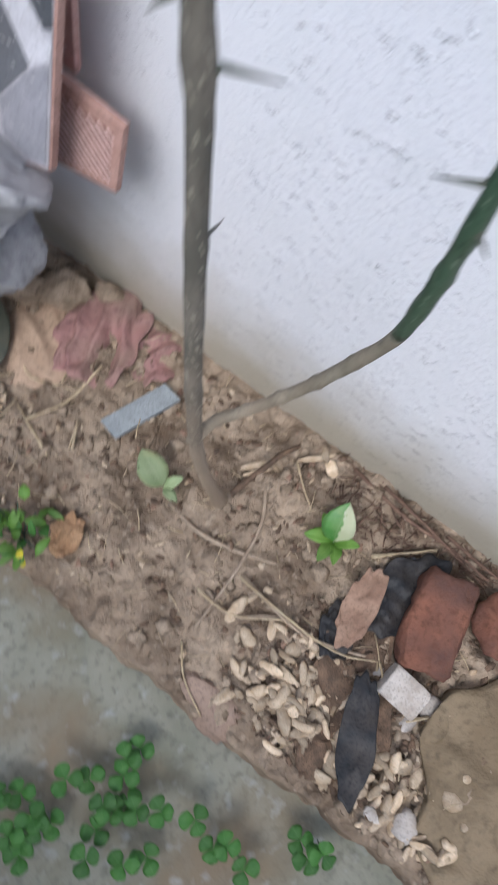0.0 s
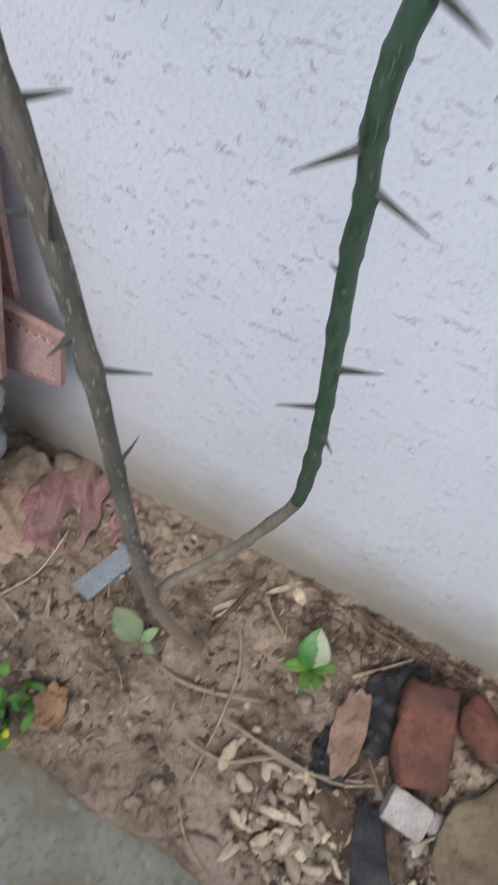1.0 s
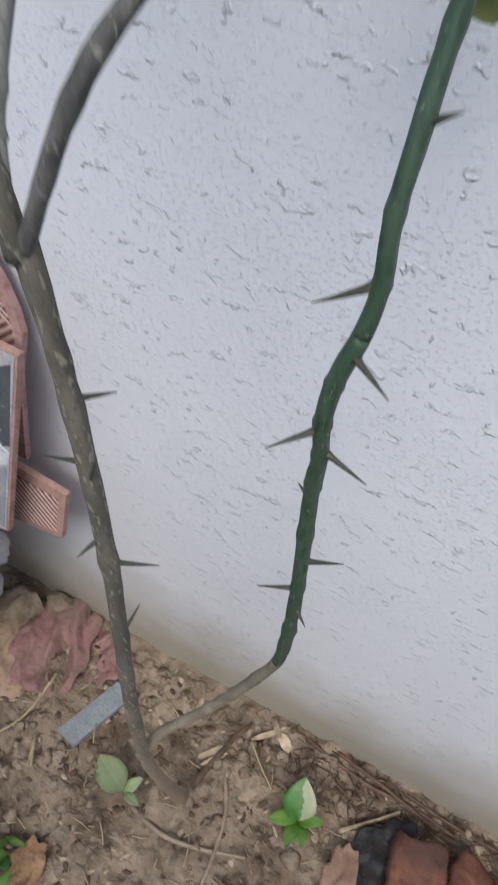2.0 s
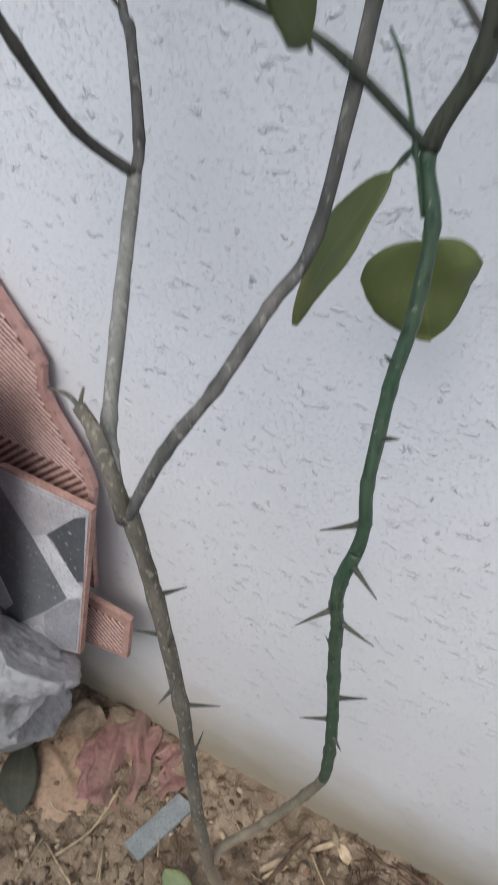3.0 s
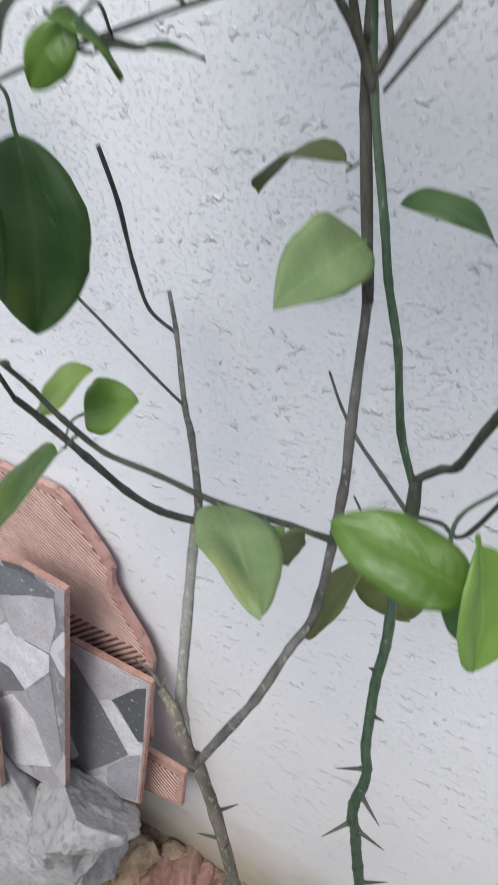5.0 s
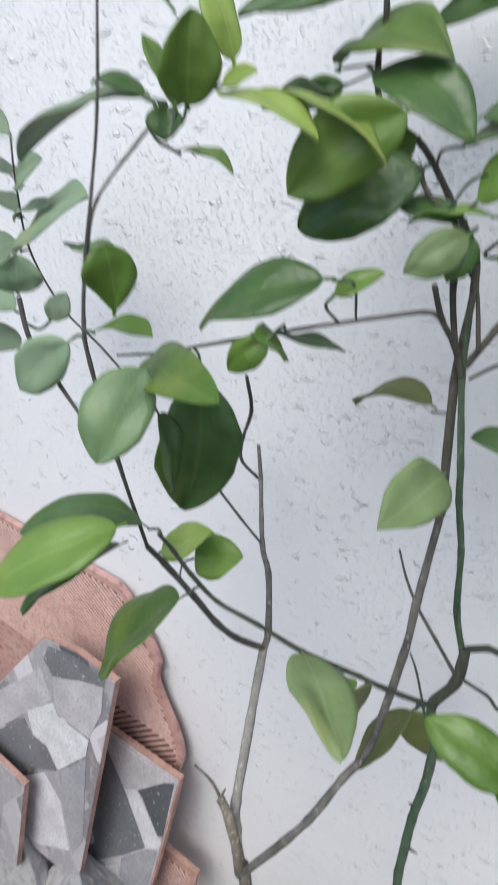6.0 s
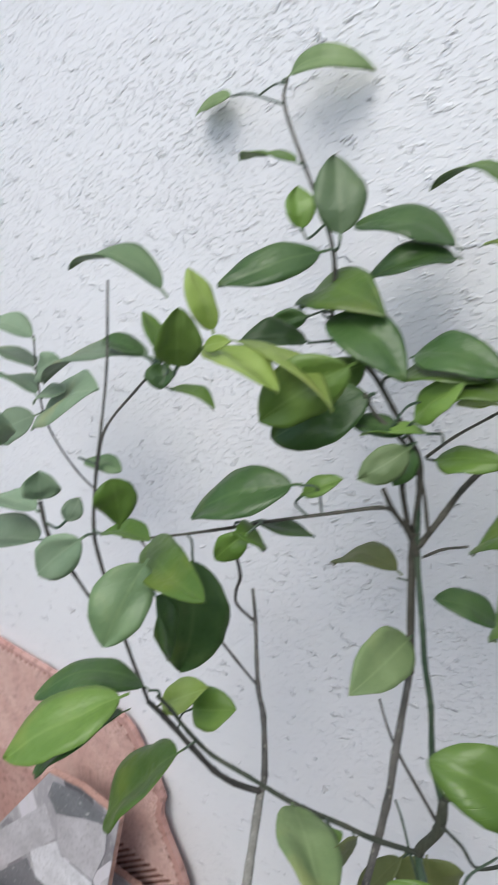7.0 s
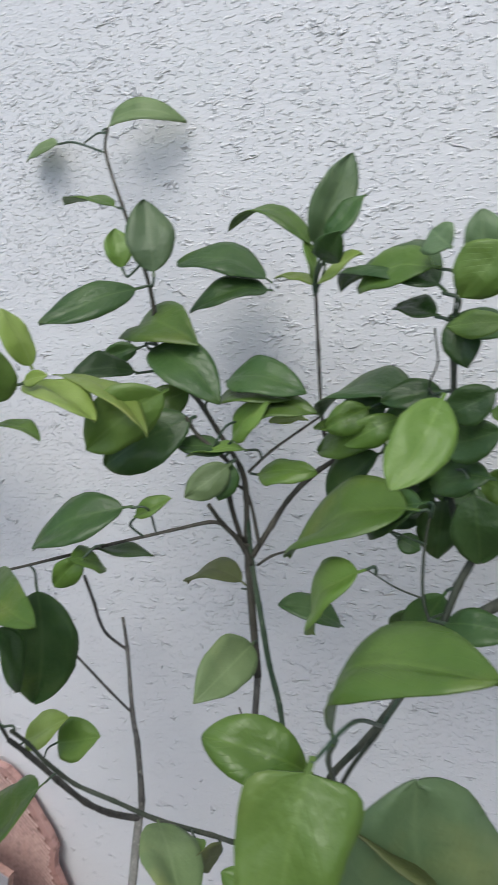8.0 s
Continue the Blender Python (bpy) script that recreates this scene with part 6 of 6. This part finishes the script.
for pts, r in (([(-0.082, 0.313), (-0.019, 0.302), (0.040, 0.311), (0.123, 0.340)], 0.0026),
               ([(0.031, 0.431), (0.063, 0.376), (0.077, 0.293), (0.078, 0.182)], 0.0022),
               ([(0.056, 0.238), (0.113, 0.231), (0.181, 0.277), (0.244, 0.282), (0.339, 0.318)], 0.0022),
               ([(0.090, 0.292), (0.156, 0.280), (0.215, 0.276), (0.277, 0.281), (0.339, 0.318)], 0.0018),
               ([(0.074, 0.152), (0.112, 0.112), (0.168, 0.084)], 0.0018),
               ([(0.046, 0.499), (0.087, 0.468), (0.107, 0.453)], 0.0012),
               ([(0.132, 0.553), (0.250, 0.533), (0.336, 0.539), (0.416, 0.532)], 0.002),
               ([(0.240, 0.447), (0.281, 0.485), (0.320, 0.521)], 0.0026),
               ([(0.339, 0.318), (0.372, 0.260)], 0.002),
               ([(0.429, 0.278), (0.473, 0.322), (0.532, 0.362)], 0.0016),
               ([(-0.377, 0.275), (-0.297, 0.247)], 0.002),
               ([(-0.269, 0.281), (-0.296, 0.325)], 0.0022),
               ([(0.190, 0.556), (0.291, 0.540), (0.421, 0.524)], 0.0017),
               ([(-0.467, 0.366), (-0.42, 0.337), (-0.342, 0.372)], 0.002),
               ([(-0.332, 0.429), (-0.338, 0.341), (-0.373, 0.275)], 0.0022),
               ([(-0.387, 0.407), (-0.369, 0.362)], 0.0022),
               ([(-0.412, 0.286), (-0.316, 0.256)], 0.0018),
               ([(-0.296, 0.326), (-0.274, 0.278)], 0.0022),
               ([(-0.415, 0.212), (-0.418, 0.294)], 0.0022),
               ([(0.32, 0.55), (0.42, 0.545), (0.55, 0.548)], 0.0017)):
    if pts[0][1] > 0.54:
        straw("dry_stalk", "reddish brown dry stalk lying along the wall", pts, r * 1.6, dead_stalk_mat)
    elif pts[0][0] in (-0.082, 0.031, 0.056, 0.090):
        straw("dry_stalk", "thick pale brown dry stem lying on the soil", pts, r * 1.5, dry_stem_mat)
    else:
        straw("dry_stalk", "thin curved dry straw-coloured stalk lying on the soil", pts, r)


# chips near the wall
for i, (x, y, turn, w, l) in enumerate(((-0.005, 0.45, 48, 0.012, 0.055), (0.005, 0.44, 50, 0.008, 0.05), (0.07, 0.53, 44, 0.010, 0.075), (0.078, 0.54, -50, 0.012, 0.03), (0.10, 0.528, -35, 0.02, 0.035))):
    ob = part("wood_splinter", sheet(w, l, 5, 12, 0.003, 60, 20 + i, 0.2, 0.003), chip_mat)
    tagged(lay(ob, x, y, turn - 90, 0.006), "pale split wood splinter", "splinter", "splinters near the wall")

for pts, r in (([(0.043, 0.231), (0.081, 0.228), (0.125, 0.237), (0.188, 0.279)], 0.0018),
               ([(0.090, 0.286), (0.170, 0.282), (0.240, 0.282), (0.292, 0.291), (0.342, 0.317)], 0.0019),
               ([(0.086, 0.287), (0.128, 0.284), (0.203, 0.278)], 0.0012),
               ([(0.342, 0.317), (0.359, 0.297), (0.370, 0.270)], 0.0018),
               ([(0.312, 0.347), (0.325, 0.333), (0.342, 0.317)], 0.0014),
               ([(0.238, 0.448), (0.280, 0.484), (0.319, 0.522)], 0.0018),
               ([(0.421, 0.269), (0.472, 0.319), (0.529, 0.366)], 0.0014),
               ([(0.048, 0.498), (0.081, 0.470), (0.114, 0.446)], 0.0013)):
    straw("straw_stalk", "thin pale straw lying across the soil", pts, r, straw_mat, 0.016)

# husks and shells along the bed
rng = random.Random(4)


def chip(seed):
    """A rounded chip of husk or wood: oval, slightly cupped, thick in its middle."""
    rnd = random.Random(seed)
    ln, w, bend, cup, thick = rnd.uniform(0.024, 0.046), rnd.uniform(0.012, 0.022), rnd.uniform(-0.22, 0.22), rnd.uniform(-0.25, 0.45), rnd.uniform(0.0022, 0.0045)
    bm = bmesh.new()
    rings = []
    for j in range(9):
        a = j / 8 - 0.5
        wide = w * max(0.12, 1 - abs(2 * a) ** 2.6) ** 0.5 * (1 + 0.35 * noise.noise(Vector((a * 3.5, seed * 1.7, 0))))
        ring = []
        for k in range(8):
            g = 2 * math.pi * k / 8
            u = 0.5 * math.cos(g)
            h = thick * math.sin(g) * (1 - 0.5 * abs(2 * a) ** 2)
            ring.append(bm.verts.new((a * ln, u * wide + bend * ln * (a * a - 0.1) * 2, h + cup * wide * (0.25 - u * u) - 0.2 * ln * a * a)))
        rings.append(ring)
    for j in range(8):
        for k in range(8):
            bm.faces.new((rings[j][k], rings[j + 1][k], rings[j + 1][(k + 1) % 8], rings[j][(k + 1) % 8]))
    bm.faces.new(rings[0])
    bm.faces.new(rings[-1][::-1])
    bmesh.ops.recalc_face_normals(bm, faces=bm.faces)
    return bm


forms = []
for k in range(14):
    ob = part("husk", chip(60 + k), chip_mat)
    forms.append(ob.data)
    bpy.data.objects.remove(ob)
spots = [(0.156, 0.220), (0.178, 0.259), (0.211, 0.236), (0.241, 0.211), (0.245, 0.162), (0.275, 0.135), (0.269, 0.181), (0.290, 0.218), (0.115, 0.244)]
while len(spots) < 225:
    a = rng.random()
    x, y = 0.20 + 0.36 * a + rng.gauss(0, 0.04), 0.20 - 0.05 * a + rng.gauss(0, 0.045)
    if 0.115 < y < 0.30 and x < 0.66:
        spots.append((x, y))
for i, (x, y) in enumerate(spots):
    ob = new("husk", forms[i % 14])
    s = rng.uniform(0.6, 1.35) if i > 8 else 1.3
    ob.matrix_basis = pose(x, y, ground_at(x, y) + rng.uniform(0.001, 0.008), rng.uniform(-55, 55), rng.uniform(-35, 35), rng.uniform(0, 360)) @ Matrix.Scale(s, 4)
    tagged(ob, "dry pale brown curved husk on the soil", "husk", "dry husks on the bed")

# loose clods and fine litter
def litter(name, label, n, make, area, seed, mat):
    rnd = random.Random(seed)
    bm = bmesh.new()
    for _ in range(n):
        x, y = rnd.uniform(area[0], area[1]), rnd.uniform(area[2], area[3])
        make(bm, x, y, ground_at(x, y), rnd)
    return tagged(part(name, bm, mat), label, "litter", kind="stuff")


def one_clod(bm, x, y, z, rnd):
    s = rnd.uniform(0.003, 0.015) * rnd.uniform(0.3, 1)
    made = bmesh.ops.create_icosphere(bm, subdivisions=2, radius=s)["verts"]
    q = rnd.uniform(0, 50)
    for v in made:
        v.co *= 1 + 0.75 * noise.noise(v.co / s * 1.5 + Vector((q, 0, 0)))
    sx, sy, sz = rnd.uniform(0.8, 1.4), rnd.uniform(0.8, 1.4), rnd.uniform(0.45, 0.8)
    for v in made:
        v.co = Vector((v.co.x * sx, v.co.y * sy, v.co.z * sz)) + Vector((x, y, z + s * 0.1))


def one_straw(bm, x, y, z, rnd):
    ln, g = rnd.uniform(0.008, 0.045), rnd.uniform(0, 6.28)
    d = Vector((math.cos(g), math.sin(g), rnd.uniform(-0.1, 0.25))) * ln
    b = Vector((x, y, z + 0.003))
    w = d.cross(Vector((0, 0, 1))) * 0.04
    tube(bm, [b, b + d * 0.5 + w, b + d], [rnd.uniform(0.0005, 0.0013)] * 3, 4)


def one_flake(bm, x, y, z, rnd):
    s = rnd.uniform(0.004, 0.012)
    g = rnd.uniform(0, 6.28)
    c = Vector((x, y, z + 0.003))
    a = Vector((math.cos(g), math.sin(g), rnd.uniform(-0.3, 0.3))) * s
    b = Vector((-math.sin(g), math.cos(g), rnd.uniform(-0.3, 0.3))) * s * rnd.uniform(0.3, 0.7)
    n = a.cross(b).normalized() * 0.0008
    rim = [(a * math.cos(t) + b * math.sin(t)) * rnd.uniform(0.65, 1.1) for t in (0.1, 0.9, 1.9, 3.0, 4.0, 5.2)]
    lo = [bm.verts.new(c + p - n) for p in rim]
    hi = [bm.verts.new(c + p + n) for p in rim]
    bm.faces.new(hi)
    bm.faces.new(lo[::-1])
    for i in range(6):
        k = (i + 1) % 6
        bm.faces.new((lo[i], lo[k], hi[k], hi[i]))


litter("soil_clods", "loose crumbs and clods of brown soil", 700, one_clod, (-0.8, 0.75, 0.10, 0.55), 3, clod_mat)
litter("straw_litter", "scattered short dry straw bits", 240, one_straw, (-0.7, 0.7, 0.11, 0.55), 5, straw_mat)
litter("husk_flakes", "scattered dry pale flakes", 130, one_flake, (-0.5, 0.65, 0.11, 0.54), 7, chip_mat)
litter("dark_mulch", "dark brown crumbs of bark and rotted leaves", 420, one_flake, (-0.7, 0.7, 0.11, 0.555), 13, mulch_mat)
litter("dark_mulch", "dark brown flakes among the husks", 420, one_flake, (0.20, 0.46, 0.11, 0.34), 15, mulch_mat)
litter("leaf_flakes", "brown dead leaf fragments", 60, one_flake, (-0.6, 0.65, 0.12, 0.55), 17, bark_mat)
litter("needle_litter", "reddish brown fine litter along the wall", 420, one_straw, (0.10, 0.62, 0.47, 0.56), 9, dead_stalk_mat)


# ---- small plants ----
def sprout(name, label, cat, at, blades, mat, stalk=0.0):
    """A low plant: blades as (turn, rise, length, width)."""
    x, y = at
    plant = new(name)
    plant.location = (x, y, ground_at(x, y) if y > 0.05 else -0.05)
    tagged(plant, label, cat)
    for k, (turn, rise, ln, w) in enumerate(blades):
        b = part("leaf", blade(ln, w, 0.15, 15, k * 3.7 + x * 50, 6, 10), mat if k == 0 or mat is not variegated else weed_mat, plant)
        b.matrix_basis = pose(0, 0, 0.004 + stalk, 0, -rise, turn)
    if stalk:
        bm = bmesh.new()
        tube(bm, [Vector((0, 0, -0.01)), Vector((0.003, 0, stalk * 0.5)), Vector((0, 0, stalk + 0.004))], [0.0022, 0.0018, 0.0015], 6)
        part("stalk", bm, green, plant)
    return plant


sprout("variegated_sprout", "small sprout with a green and cream leaf in the soil", "sprout", (0.175, 0.425), ((106, 50, 0.085, 0.055), (150, 35, 0.055, 0.028), (205, 25, 0.055, 0.026), (-95, 30, 0.05, 0.024), (-60, 30, 0.045, 0.022), (20, 40, 0.05, 0.022)), variegated, 0.012)
sprout("seedling", "pale green drooping seedling leaf on the soil", "sprout", (-0.10, 0.322), ((158, 32, 0.075, 0.05), (60, 28, 0.04, 0.02), (-10, 25, 0.04, 0.018)), pale_leaf, 0.02)


def clover(x, y, high, seed, n, spread):
    """A patch of clover: thin stalks, each with three rounded leaflets."""
    rnd = random.Random(seed)
    patch = new("clover")
    z0 = ground_at(x, y) if y > 0.06 else -0.05
    patch.location = (x, y, z0)
    tagged(patch, "bright green clover patch with rounded leaflets on the paving", "clover", "clover patches")
    for _ in range(n):
        px, py = rnd.gauss(0, spread), rnd.gauss(0, spread)
        top = Vector((px, py, high * rnd.uniform(0.6, 1.2)))
        bm = bmesh.new()
        tube(bm, [Vector((px * 0.5, py * 0.5, -0.004)), Vector((px * 0.8, py * 0.8, top.z * 0.6)), top], [0.0009, 0.0008, 0.0007], 5)
        part("stalk", bm, green, patch)
        g = rnd.uniform(0, 120)
        for k in range(3):
            b = part("leaflet", blade(rnd.uniform(0.020, 0.027), 0.026, 0.1, 8, seed + k, 6, 10, 0.04, 1.5), clover_mat, patch)
            b.matrix_basis = Matrix.Translation(top) @ pose(0, 0, 0, 0, -rnd.uniform(0, 25), g + 120 * k)
    return patch


for i, (x, y, n) in enumerate(((0.05, -0.176, 3), (0.151, -0.143, 2), (0.119, -0.03, 3), (0.273, -0.055, 2), (0.324, -0.04, 2), (0.396, 0.02, 2), (0.416, 0.055, 1), (0.072, -0.225, 3), (0.072, -0.104, 2), (0.144, -0.086, 3), (0.185, -0.075, 2), (0.225, -0.135, 2), (-0.01, -0.20, 3), (0.02, -0.26, 3))):
    clover(x, y, 0.055, 40 + i, n, 0.016)

weed = new("weed")
weed.location = (-0.245, 0.12, ground_at(-0.245, 0.12))
tagged(weed, "bushy yellow-green weed with yellow flowers at the bed's edge", "weed")
rnd = random.Random(21)
for k in range(34):
    g, d = rnd.uniform(0, 360), rnd.uniform(0.0, 0.075)
    b = part("leaf", blade(rnd.uniform(0.022, 0.042), rnd.uniform(0.012, 0.02), 0.15, 12, k * 2.3, 4, 8), weed_mat if k % 3 else clover_mat, weed)
    b.matrix_basis = pose(d * math.cos(g), d * math.sin(g) * 0.8, rnd.uniform(0.012, 0.06), 0, -rnd.uniform(0, 50), rnd.uniform(0, 360))
for k in range(9):
    g = k * 0.7
    bm = bmesh.new()
    tube(bm, [Vector((0, 0, -0.01)), Vector((0.02 * math.cos(g), 0.02 * math.sin(g), 0.03)), Vector((0.055 * math.cos(g), 0.045 * math.sin(g), 0.045))], [0.0018, 0.0014, 0.001], 6)
    part("stalk", bm, green, weed)
for k, (dx, dy, dz) in enumerate(((0.03, -0.02, 0.05), (-0.02, -0.03, 0.045), (0.045, -0.035, 0.02))):
    f = part("flower", blade(0.018, 0.014, 0.1, 12, k, 4, 6, 0.02), yellow_mat, weed, "yellow flower")
    f.matrix_basis = pose(dx, dy, dz, 0, -30, 70 * k)
